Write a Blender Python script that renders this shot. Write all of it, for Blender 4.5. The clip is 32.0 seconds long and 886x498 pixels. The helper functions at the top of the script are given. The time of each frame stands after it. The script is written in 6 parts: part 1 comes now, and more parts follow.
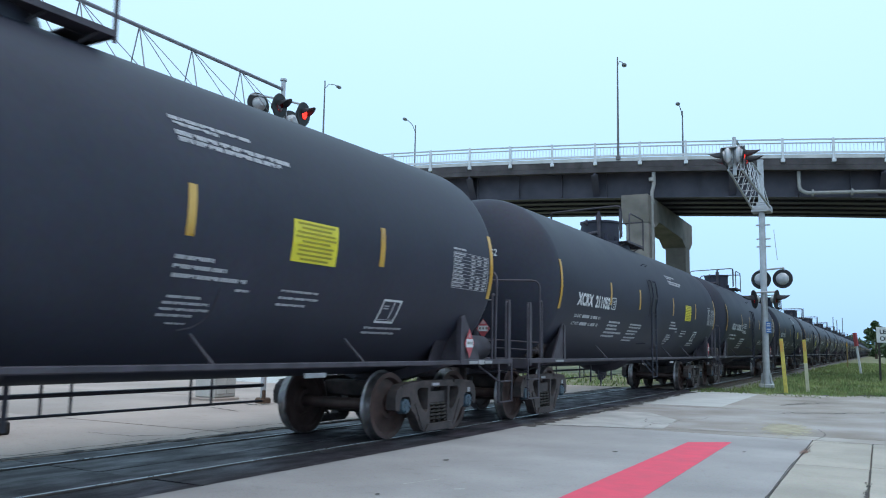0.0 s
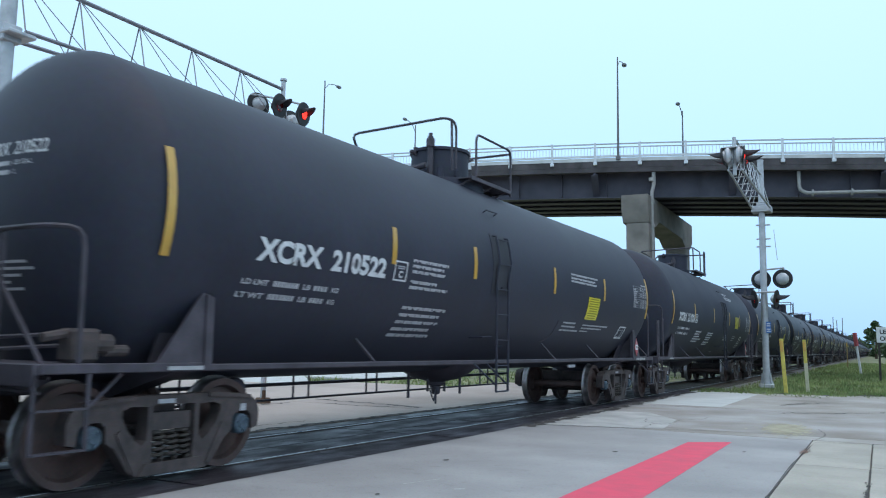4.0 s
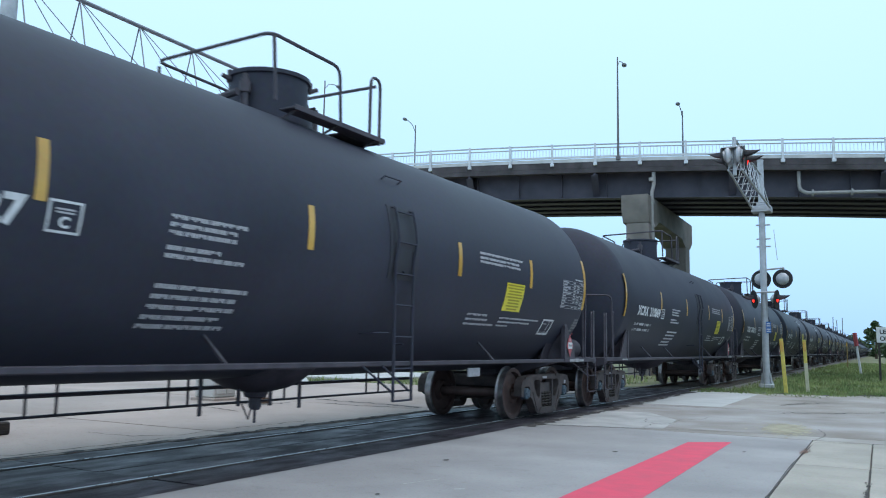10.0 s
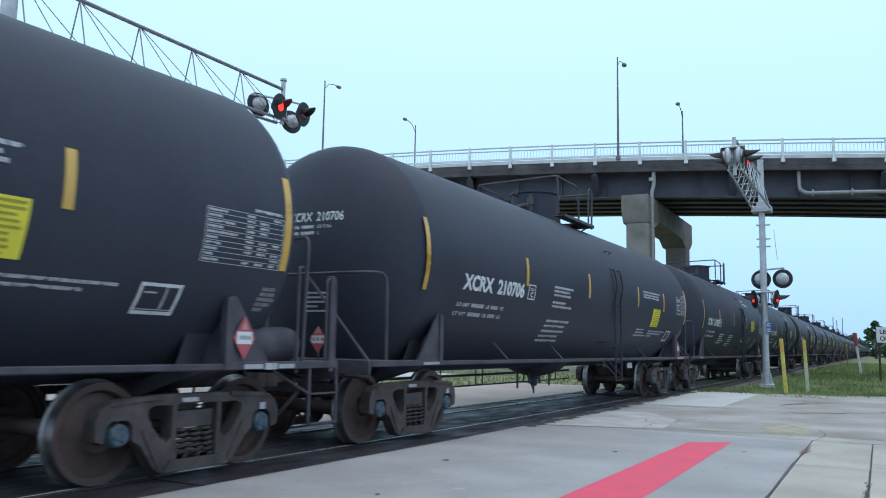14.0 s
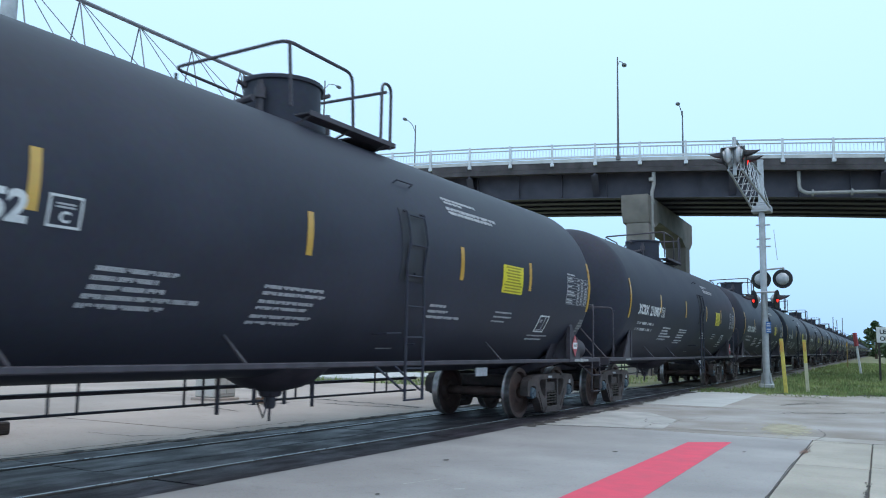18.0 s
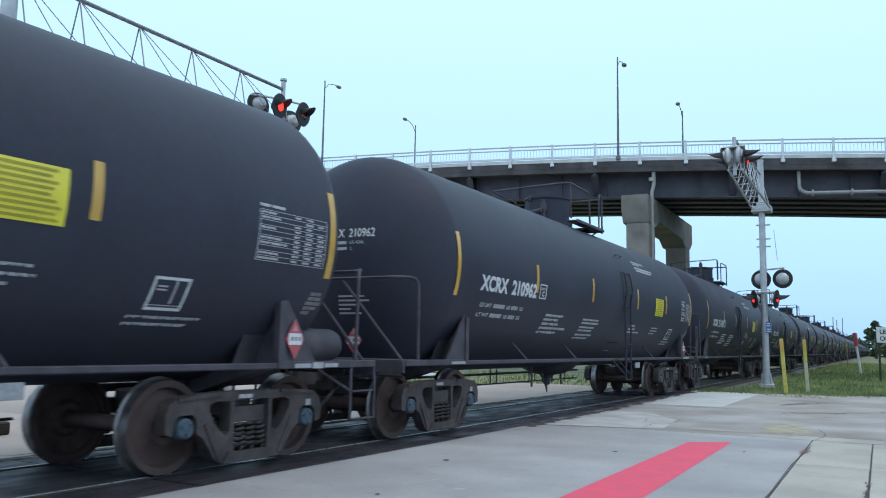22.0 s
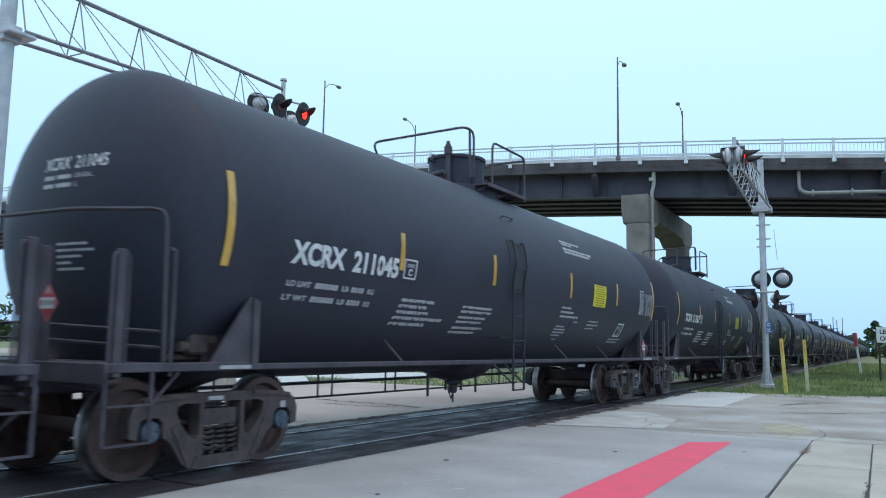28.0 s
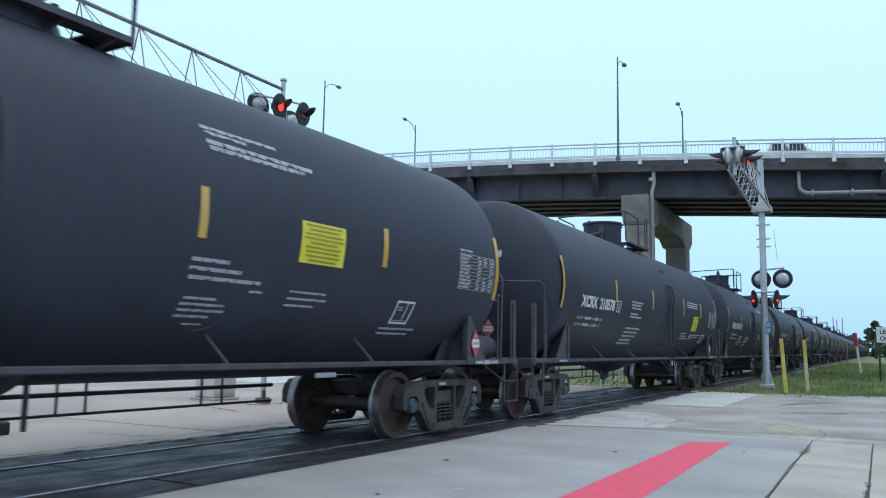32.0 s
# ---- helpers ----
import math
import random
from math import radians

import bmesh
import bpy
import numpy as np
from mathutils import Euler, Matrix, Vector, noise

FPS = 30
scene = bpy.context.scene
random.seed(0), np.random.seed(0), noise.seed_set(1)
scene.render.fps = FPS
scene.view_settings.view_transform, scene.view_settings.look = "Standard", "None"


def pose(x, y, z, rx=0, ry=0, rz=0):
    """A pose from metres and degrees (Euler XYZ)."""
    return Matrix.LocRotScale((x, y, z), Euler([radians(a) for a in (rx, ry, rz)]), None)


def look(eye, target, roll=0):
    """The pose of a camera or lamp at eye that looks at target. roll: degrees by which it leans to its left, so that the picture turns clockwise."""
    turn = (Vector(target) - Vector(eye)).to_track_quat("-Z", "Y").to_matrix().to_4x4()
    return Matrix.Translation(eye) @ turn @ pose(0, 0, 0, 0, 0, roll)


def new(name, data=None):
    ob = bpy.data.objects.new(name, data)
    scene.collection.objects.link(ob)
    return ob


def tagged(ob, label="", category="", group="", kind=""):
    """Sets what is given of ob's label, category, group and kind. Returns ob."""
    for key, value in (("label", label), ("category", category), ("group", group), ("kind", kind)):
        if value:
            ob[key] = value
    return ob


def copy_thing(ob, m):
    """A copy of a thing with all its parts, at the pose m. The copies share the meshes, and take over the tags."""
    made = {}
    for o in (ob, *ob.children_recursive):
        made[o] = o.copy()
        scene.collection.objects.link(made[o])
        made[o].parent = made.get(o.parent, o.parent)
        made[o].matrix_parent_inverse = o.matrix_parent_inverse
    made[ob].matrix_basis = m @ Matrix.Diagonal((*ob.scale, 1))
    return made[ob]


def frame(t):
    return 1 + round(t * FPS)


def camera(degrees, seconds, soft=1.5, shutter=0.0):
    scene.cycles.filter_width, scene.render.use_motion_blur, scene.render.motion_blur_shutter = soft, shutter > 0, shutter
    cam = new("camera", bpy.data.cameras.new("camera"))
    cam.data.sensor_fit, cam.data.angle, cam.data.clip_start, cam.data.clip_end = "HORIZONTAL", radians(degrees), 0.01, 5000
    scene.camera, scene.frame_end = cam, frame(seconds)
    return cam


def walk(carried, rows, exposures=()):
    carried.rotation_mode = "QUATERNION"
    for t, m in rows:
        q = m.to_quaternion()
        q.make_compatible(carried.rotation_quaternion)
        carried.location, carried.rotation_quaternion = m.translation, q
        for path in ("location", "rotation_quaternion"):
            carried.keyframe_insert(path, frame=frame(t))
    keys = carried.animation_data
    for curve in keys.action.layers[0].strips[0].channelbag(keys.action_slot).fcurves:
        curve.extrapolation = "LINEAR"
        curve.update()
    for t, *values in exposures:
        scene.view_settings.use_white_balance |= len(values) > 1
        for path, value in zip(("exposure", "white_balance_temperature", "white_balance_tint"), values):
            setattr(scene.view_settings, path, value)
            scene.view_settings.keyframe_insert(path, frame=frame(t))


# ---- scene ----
cam = camera(57.43, 32.0, soft=1.05, shutter=0.2)
EYE = Matrix(((0.88064383, 0.0408637, 0.47201336, 0), (0.47345741, -0.11260027, -0.87358987, 0), (0.01745071, 0.99279975, -0.11850795, 1.292), (0, 0, 0, 1)))
walk(cam, [(0, EYE), (32, EYE)], [(0, 0.0), (32, 0.0)])

# ---- light: a bright overcast evening sky ----
world = bpy.data.worlds.new("overcast_sky")
scene.world = world
world.use_nodes = True
wn, wl = world.node_tree.nodes, world.node_tree.links
wn.clear()
w_out, w_bg = wn.new("ShaderNodeOutputWorld"), wn.new("ShaderNodeBackground")
w_sky = wn.new("ShaderNodeTexSky")
w_sky.sky_type, w_sky.sun_disc = "NISHITA", False
w_sky.sun_elevation, w_sky.sun_rotation = radians(38), radians(200)
w_sky.air_density, w_sky.dust_density, w_sky.ozone_density = 1.0, 2.0, 1.5
w_gain = wn.new("ShaderNodeMix")
w_gain.data_type, w_gain.blend_type = "RGBA", "MULTIPLY"
w_gain.inputs[0].default_value = 1.0
w_gain.inputs[7].default_value = (0.10, 0.10, 0.10, 1)
w_co, w_sep, w_ramp = wn.new("ShaderNodeTexCoord"), wn.new("ShaderNodeSeparateXYZ"), wn.new("ShaderNodeValToRGB")
w_ramp.color_ramp.elements[0].position, w_ramp.color_ramp.elements[0].color = 0.0, (0.47, 0.80, 1.28, 1)
w_ramp.color_ramp.elements[1].position, w_ramp.color_ramp.elements[1].color = 0.42, (0.76, 1.12, 1.42, 1)
e = w_ramp.color_ramp.elements.new(0.16)
e.color = (0.62, 1.0, 1.40, 1)
w_mix = wn.new("ShaderNodeMix")
w_mix.data_type = "RGBA"
w_mix.inputs[0].default_value = 0.88
wl.new(w_co.outputs["Generated"], w_sep.inputs[0])
wl.new(w_sep.outputs["Z"], w_ramp.inputs[0])
wl.new(w_sky.outputs[0], w_gain.inputs[6])
wl.new(w_gain.outputs[2], w_mix.inputs[6])
wl.new(w_ramp.outputs[0], w_mix.inputs[7])
wl.new(w_mix.outputs[2], w_bg.inputs[0])
w_bg.inputs[1].default_value = 1.0
wl.new(w_bg.outputs[0], w_out.inputs[0])

sun = new("sun", bpy.data.lights.new("sun", "SUN"))
sun.data.energy, sun.data.angle, sun.data.color = 1.14, radians(60), (1.0, 0.80, 0.74)
sun.matrix_world = look((12, -6, 45), (0, 0, 0))

# ---- materials ----
MATS = {}


def mat(name, color, rough=0.6, metal=0.0, vary=0.25, scale=3.0, fine=40.0, bump=0.15, tint=None, random_amount=0.0, spec=0.5, coarse_at=0.5, speck=0.0, stretch=None, gloss=None):
    """A surface with stains at one scale, grain at a finer one, and fine relief."""
    if name in MATS:
        return MATS[name]
    m = bpy.data.materials.new(name)
    m.use_nodes = True
    n, l = m.node_tree.nodes, m.node_tree.links
    b = n["Principled BSDF"]
    b.inputs["Roughness"].default_value, b.inputs["Metallic"].default_value = rough, metal
    b.inputs["Specular IOR Level"].default_value = spec
    co = n.new("ShaderNodeTexCoord")
    big, small = n.new("ShaderNodeTexNoise"), n.new("ShaderNodeTexNoise")
    big.inputs["Scale"].default_value, big.inputs["Detail"].default_value = scale, 6
    small.inputs["Scale"].default_value, small.inputs["Detail"].default_value = fine, 4
    src = co.outputs["Object"]
    if random_amount:
        info, add = n.new("ShaderNodeObjectInfo"), n.new("ShaderNodeVectorMath")
        add.operation = "ADD"
        mul = n.new("ShaderNodeMath")
        mul.operation = "MULTIPLY"
        mul.inputs[1].default_value = 37.0
        l.new(info.outputs["Random"], mul.inputs[0])
        l.new(src, add.inputs[0])
        l.new(mul.outputs[0], add.inputs[1])
        src = add.outputs[0]
    if stretch:
        mp = n.new("ShaderNodeMapping")
        mp.inputs["Scale"].default_value = stretch
        l.new(src, mp.inputs["Vector"])
        l.new(mp.outputs[0], big.inputs["Vector"])
    else:
        l.new(src, big.inputs["Vector"])
    l.new(src, small.inputs["Vector"])
    ramp = n.new("ShaderNodeValToRGB")
    dark = tuple(c * (1 - vary) for c in color)
    light = tuple(min(1, c * (1 + vary * 0.8)) for c in color) if tint is None else tint
    ramp.color_ramp.elements[0].position, ramp.color_ramp.elements[0].color = coarse_at - 0.2, (*dark, 1)
    ramp.color_ramp.elements[1].position, ramp.color_ramp.elements[1].color = coarse_at + 0.2, (*light, 1)
    l.new(big.outputs["Fac"], ramp.inputs[0])
    grain = n.new("ShaderNodeMix")
    grain.data_type, grain.blend_type = "RGBA", "OVERLAY"
    grain.inputs[0].default_value = min(1.0, vary * 1.2)
    l.new(ramp.outputs[0], grain.inputs[6])
    l.new(small.outputs["Color"], grain.inputs[7])
    hue = grain.outputs[2]
    if random_amount:
        val, hsv = n.new("ShaderNodeMapRange"), n.new("ShaderNodeHueSaturation")
        val.inputs["To Min"].default_value, val.inputs["To Max"].default_value = 1 - random_amount, 1 + random_amount
        l.new(info.outputs["Random"], val.inputs["Value"])
        l.new(val.outputs[0], hsv.inputs["Value"])
        l.new(hue, hsv.inputs["Color"])
        hue = hsv.outputs[0]
    if speck:
        # scattered dark specks and broad faint stains
        for sc, lo, hi, amount in ((34.0, 0.60, 0.70, speck), (0.28, 0.52, 0.66, speck * 0.55), (6.5, 0.60, 0.72, speck * 0.5)):
            dots, cut, dim = n.new("ShaderNodeTexNoise"), n.new("ShaderNodeMapRange"), n.new("ShaderNodeMix")
            dots.inputs["Scale"].default_value, dots.inputs["Detail"].default_value = sc, 3
            cut.inputs["From Min"].default_value, cut.inputs["From Max"].default_value = lo, hi
            cut.inputs["To Max"].default_value = amount
            dim.data_type, dim.blend_type = "RGBA", "MULTIPLY"
            dim.inputs[7].default_value = (0.42, 0.38, 0.34, 1)
            l.new(src, dots.inputs["Vector"])
            l.new(dots.outputs["Fac"], cut.inputs["Value"])
            l.new(cut.outputs[0], dim.inputs[0])
            l.new(hue, dim.inputs[6])
            hue = dim.outputs[2]
    l.new(hue, b.inputs["Base Color"])
    if bump:
        bp = n.new("ShaderNodeBump")
        bp.inputs["Strength"].default_value, bp.inputs["Distance"].default_value = bump, 0.01
        l.new(small.outputs["Fac"], bp.inputs["Height"])
        l.new(bp.outputs[0], b.inputs["Normal"])
    rr = n.new("ShaderNodeMapRange")
    rr.inputs["To Min"].default_value, rr.inputs["To Max"].default_value = gloss or (max(0.05, rough - 0.1), min(1, rough + 0.12))
    if gloss:
        rr.inputs["From Min"].default_value, rr.inputs["From Max"].default_value = 0.36, 0.64
    l.new(big.outputs["Fac"], rr.inputs["Value"])
    l.new(rr.outputs[0], b.inputs["Roughness"])
    MATS[name] = m
    return m


def glow(name, color, strength):
    if name in MATS:
        return MATS[name]
    m = bpy.data.materials.new(name)
    m.use_nodes = True
    b = m.node_tree.nodes["Principled BSDF"]
    b.inputs["Base Color"].default_value = (*color, 1)
    b.inputs["Emission Color"].default_value = (*color, 1)
    b.inputs["Emission Strength"].default_value = strength
    MATS[name] = m
    return m


TANK = mat("black_tank_paint", (0.0380, 0.0405, 0.0575), rough=0.52, vary=0.18, scale=0.8, fine=14, bump=0.02, tint=(0.0450, 0.0475, 0.0665), spec=0.20)
STEEL = mat("black_underframe_paint", (0.052, 0.045, 0.059), rough=0.6, vary=0.35, scale=4, fine=50, bump=0.1, tint=(0.076, 0.066, 0.082))
CAST = mat("dusty_cast_steel", (0.062, 0.050, 0.050), rough=0.78, vary=0.35, scale=6, fine=60, bump=0.25, tint=(0.104, 0.080, 0.076))
WHEEL = mat("rusty_wheel_steel", (0.076, 0.044, 0.039), rough=0.62, vary=0.35, scale=5, fine=50, bump=0.2, tint=(0.118, 0.070, 0.060))
TREAD = mat("worn_bright_tread", (0.27, 0.25, 0.25), rough=0.38, metal=0.8, vary=0.45, scale=8, fine=60, bump=0.05)
CAP = mat("blue_bearing_cap", (0.05, 0.085, 0.12), rough=0.5, vary=0.4, scale=14, fine=70, bump=0.1, tint=(0.10, 0.14, 0.18))
SPRING = mat("spring_steel", (0.068, 0.057, 0.050), rough=0.6, metal=0.3, vary=0.4, scale=12, fine=60)
YELLOW = mat("yellow_reflective_tape", (0.54, 0.29, 0.03), rough=0.30, spec=0.9, vary=0.18, scale=2.5, fine=50, bump=0.0, tint=(0.62, 0.37, 0.06), random_amount=0.05)
LABEL = mat("yellow_label_vinyl", (0.72, 0.62, 0.03), rough=0.32, spec=0.8, vary=0.08, scale=6, fine=50, bump=0.0)
WHITE = mat("white_stencil_paint", (0.62, 0.63, 0.64), rough=0.55, vary=0.15, scale=14, fine=90, bump=0.0)
GREY_STENCIL = mat("worn_white_stencil_paint", (0.43, 0.43, 0.45), rough=0.6, vary=0.25, scale=22, fine=120, bump=0.0)
OLIVE = mat("dark_print_on_yellow", (0.34, 0.29, 0.02), rough=0.5, vary=0.2, bump=0.0)
REFLECT = mat("white_reflective_strip", (0.36, 0.36, 0.37), rough=0.4, vary=0.2, scale=12, fine=80, bump=0.0)
RED = mat("red_placard", (0.44, 0.085, 0.10), rough=0.5, vary=0.15, scale=8, bump=0.0)
CONCRETE = mat("worn_concrete", (0.342, 0.327, 0.321), rough=0.85, vary=0.20, scale=0.75, fine=60, bump=0.25, random_amount=0.05, speck=0.30)
CONCRETE_B = mat("beige_concrete", (0.40, 0.328, 0.287), rough=0.85, vary=0.18, scale=0.35, fine=45, bump=0.25, random_amount=0.03, speck=0.38)
ASPHALT = mat("dark_crossing_panel", (0.032, 0.027, 0.034), rough=0.44, vary=0.6, scale=1.5, fine=45, bump=0.45, tint=(0.062, 0.049, 0.062), random_amount=0.14, stretch=(2.2, 0.8, 1.0), speck=0.6, gloss=(0.76, 0.42))
RAIL_SIDE = mat("dull_rail_steel", (0.075, 0.062, 0.058), rough=0.5, metal=0.4, vary=0.3, scale=6, fine=60, bump=0.08)
RAIL = mat("polished_rail_head", (0.42, 0.42, 0.43), rough=0.28, metal=0.9, vary=0.2, scale=5, fine=60, bump=0.03)
RAILWEB = mat("rusty_rail_web", (0.10, 0.06, 0.04), rough=0.85, vary=0.3, scale=9, fine=70)
REDPAINT = mat("red_pavement_paint", (0.74, 0.075, 0.13), rough=0.65, vary=0.12, scale=4, fine=80, bump=0.15)
GALV = mat("galvanised_steel", (0.46, 0.47, 0.49), rough=0.45, metal=0.35, vary=0.18, scale=5, fine=60, bump=0.06)
ALU = mat("white_aluminium", (0.62, 0.65, 0.68), rough=0.45, metal=0.15, vary=0.12, scale=5, fine=60, bump=0.03)
BLACKPAINT = mat("matt_black_signal_paint", (0.018, 0.018, 0.02), rough=0.55, vary=0.2, scale=9, fine=60, bump=0.04)
GIRDER = mat("dark_girder_paint", (0.066, 0.063, 0.090), rough=0.6, vary=0.3, scale=1.2, fine=30, bump=0.1, tint=(0.086, 0.080, 0.104))
PIER = mat("weathered_pier_concrete", (0.215, 0.195, 0.175), rough=0.9, vary=0.28, scale=1.1, fine=30, bump=0.3)
YPOST = mat("yellow_bollard_paint", (0.55, 0.46, 0.10), rough=0.6, vary=0.25, scale=7, fine=60, bump=0.1)
BALLAST = mat("grey_ballast", (0.17, 0.155, 0.14), rough=0.95, vary=0.5, scale=9, fine=35, bump=0.8)
SOIL = mat("grassy_ground", (0.135, 0.165, 0.065), rough=0.95, vary=0.45, scale=0.35, fine=7, bump=0.4, tint=(0.24, 0.23, 0.12))
GRASS = mat("grass_blade", (0.165, 0.235, 0.075), rough=0.7, vary=0.35, scale=0.5, fine=3, bump=0.0, tint=(0.27, 0.33, 0.125))
LEAF = mat("tree_leaf", (0.045, 0.085, 0.03), rough=0.6, vary=0.4, scale=1.2, fine=20, bump=0.0, tint=(0.075, 0.12, 0.045))
BARK = mat("tree_bark", (0.10, 0.075, 0.055), rough=0.95, vary=0.4, scale=6, fine=30, bump=0.5)


# ---- building blocks ----
def box(bm, x0, x1, y0, y1, z0, z1, bevel=0.0):
    r = bmesh.ops.create_cube(bm, size=1, matrix=Matrix.Translation(((x0 + x1) / 2, (y0 + y1) / 2, (z0 + z1) / 2)) @ Matrix.Diagonal((abs(x1 - x0), abs(y1 - y0), abs(z1 - z0), 1)))
    if bevel:
        es = list({ed for v in r["verts"] for ed in v.link_edges})
        bmesh.ops.bevel(bm, geom=es, offset=bevel, segments=1, affect="EDGES", profile=0.5)
    return r["verts"]


def rod(bm, p, q, r, seg=8, r2=None):
    p, q = Vector(p), Vector(q)
    m = Matrix.Translation((p + q) / 2) @ (q - p).to_track_quat("Z", "Y").to_matrix().to_4x4()
    return bmesh.ops.create_cone(bm, cap_ends=True, segments=seg, radius1=r, radius2=r if r2 is None else r2, depth=(q - p).length, matrix=m)["verts"]


def tube(bm, pts, r, seg=6, bend=0.0):
    """A pipe along points; bend rounds its corners."""
    pts = [Vector(p) for p in pts]
    if bend:
        out = [pts[0]]
        for a, b, c in zip(pts, pts[1:], pts[2:]):
            d1, d2 = (a - b), (c - b)
            k1, k2 = min(bend, d1.length * 0.45), min(bend, d2.length * 0.45)
            s, t = b + d1.normalized() * k1, b + d2.normalized() * k2
            for i in range(4):
                u = i / 3
                out.append(s * (1 - u) ** 2 + b * 2 * u * (1 - u) + t * u * u)
        out.append(pts[-1])
        pts = out
    rings, up = [], None
    for i, p in enumerate(pts):
        d = (pts[min(i + 1, len(pts) - 1)] - pts[max(i - 1, 0)]).normalized()
        if up is None:
            up = d.orthogonal().normalized()
        up = (up - d * up.dot(d)).normalized()
        side = d.cross(up)
        rings.append([bm.verts.new(p + (up * math.cos(2 * math.pi * k / seg) + side * math.sin(2 * math.pi * k / seg)) * r) for k in range(seg)])
    for a, b in zip(rings, rings[1:]):
        for k in range(seg):
            bm.faces.new((a[k], a[(k + 1) % seg], b[(k + 1) % seg], b[k]))
    bm.faces.new(rings[0][::-1])
    bm.faces.new(rings[-1])


def plate(bm, pts, depth):
    """A flat plate: its outline pushed along depth."""
    a = [bm.verts.new(Vector(p)) for p in pts]
    b = [bm.verts.new(Vector(p) + Vector(depth)) for p in pts]
    bm.faces.new(a[::-1])
    bm.faces.new(b)
    n = len(a)
    for i in range(n):
        bm.faces.new((a[i], a[(i + 1) % n], b[(i + 1) % n], b[i]))


def lathe(bm, profile, m=None, seg=24):
    """A turned shape: pairs of radius and height about local z."""
    m = m or Matrix()
    rings = []
    for r, z in profile:
        if r < 1e-5:
            rings.append([bm.verts.new(m @ Vector((0, 0, z)))])
        else:
            rings.append([bm.verts.new(m @ Vector((r * math.cos(2 * math.pi * k / seg), r * math.sin(2 * math.pi * k / seg), z))) for k in range(seg)])
    for a, b in zip(rings, rings[1:]):
        for k in range(seg):
            j = (k + 1) % seg
            if len(a) == 1 and len(b) > 1:
                bm.faces.new((a[0], b[j], b[k]))
            elif len(b) == 1 and len(a) > 1:
                bm.faces.new((a[k], a[j], b[0]))
            elif len(a) > 1:
                bm.faces.new((a[k], a[j], b[j], b[k]))


def mesh_of(name, bm, material, smooth=0.0):
    bmesh.ops.recalc_face_normals(bm, faces=bm.faces)
    me = bpy.data.meshes.new(name)
    bm.to_mesh(me)
    bm.free()
    for mt in material if isinstance(material, (list, tuple)) else [material]:
        me.materials.append(mt)
    if smooth:
        me.shade_smooth()
        me.set_sharp_from_angle(angle=radians(smooth))
    return me


def part(name, bm, material, parent, label="", smooth=35.0):
    ob = new(name, mesh_of(name, bm, material, smooth))
    ob.parent = parent
    if label:
        ob["label"] = label
    return ob


def thing(name, label, category, group="", kind="", at=None):
    ob = new(name)
    ob.empty_display_size = 0.2
    if at is not None:
        ob.matrix_world = at
    return tagged(ob, label, category, group, kind)


def solid(name, bm, material, label, category, group="", kind="", smooth=35.0):
    return tagged(new(name, mesh_of(name, bm, material, smooth)), label, category, group, kind)


def letters(text, size, bold=0.0, squeeze=1.0):
    """A mesh of flat letters in the built-in font, x to the right, y up, from the origin."""
    cu = bpy.data.curves.new("lettering", "FONT")
    cu.body, cu.size, cu.offset, cu.resolution_u = text, size, bold, 3
    ob = bpy.data.objects.new("lettering", cu)
    scene.collection.objects.link(ob)
    me = bpy.data.meshes.new_from_object(ob.evaluated_get(bpy.context.evaluated_depsgraph_get()))
    bpy.data.objects.remove(ob)
    bm = bmesh.new()
    bm.from_mesh(me)
    bpy.data.meshes.remove(me)
    for v in bm.verts:
        v.co.x *= squeeze
    return bm


# ---- the setting ----
TRACK = -6.786          # the track's middle line, x
HALF = 0.75             # rail centres from the middle line


def swing(y):
    """How far the track's gentle curve lies from its straight middle line at y."""
    if y > 26:
        return 0.24
    return 0.24 - 0.001 * (26 - y) ** 2 if y > 8 else -0.084 - 0.036 * (8 - y)



bm = bmesh.new()
N = 48
gx = [-900 + 1800 * i / N for i in range(N + 1)]
grid = [[bm.verts.new((x, -300 + 3300 * (j / N) ** 2.2, -0.16)) for j in range(N + 1)] for x in gx]
for i in range(N):
    for j in range(N):
        bm.faces.new((grid[i][j], grid[i + 1][j], grid[i + 1][j + 1], grid[i][j + 1]))
solid("ground", bm, SOIL, "flat grassy ground with dry patches, reaching the horizon", "ground", kind="structure")


def slab(name, parent, x0, x1, y0, y1, z0, z1, material, bevel=0.008, label=""):
    b = bmesh.new()
    box(b, x0, x1, y0, y1, z0, z1, bevel)
    return part(name, b, material, parent, label)


def bent_slab(name, parent, left, right, y0, y1, z0, z1, material, label=""):
    """A slab whose long edges follow the track: left and right give x at a y."""
    n = max(1, round((y1 - y0) / 1.2))
    ys = [y0 + (y1 - y0) * i / n for i in range(n + 1)]
    b = bmesh.new()
    plate(b, [(left(y), y, z0) for y in ys] + [(right(y), y, z0) for y in ys[::-1]], (0, 0, z1 - z0))
    return part(name, b, material, parent, label, 0)


def apron_edge(y):
    return -5.26 + min(0.0, swing(y))


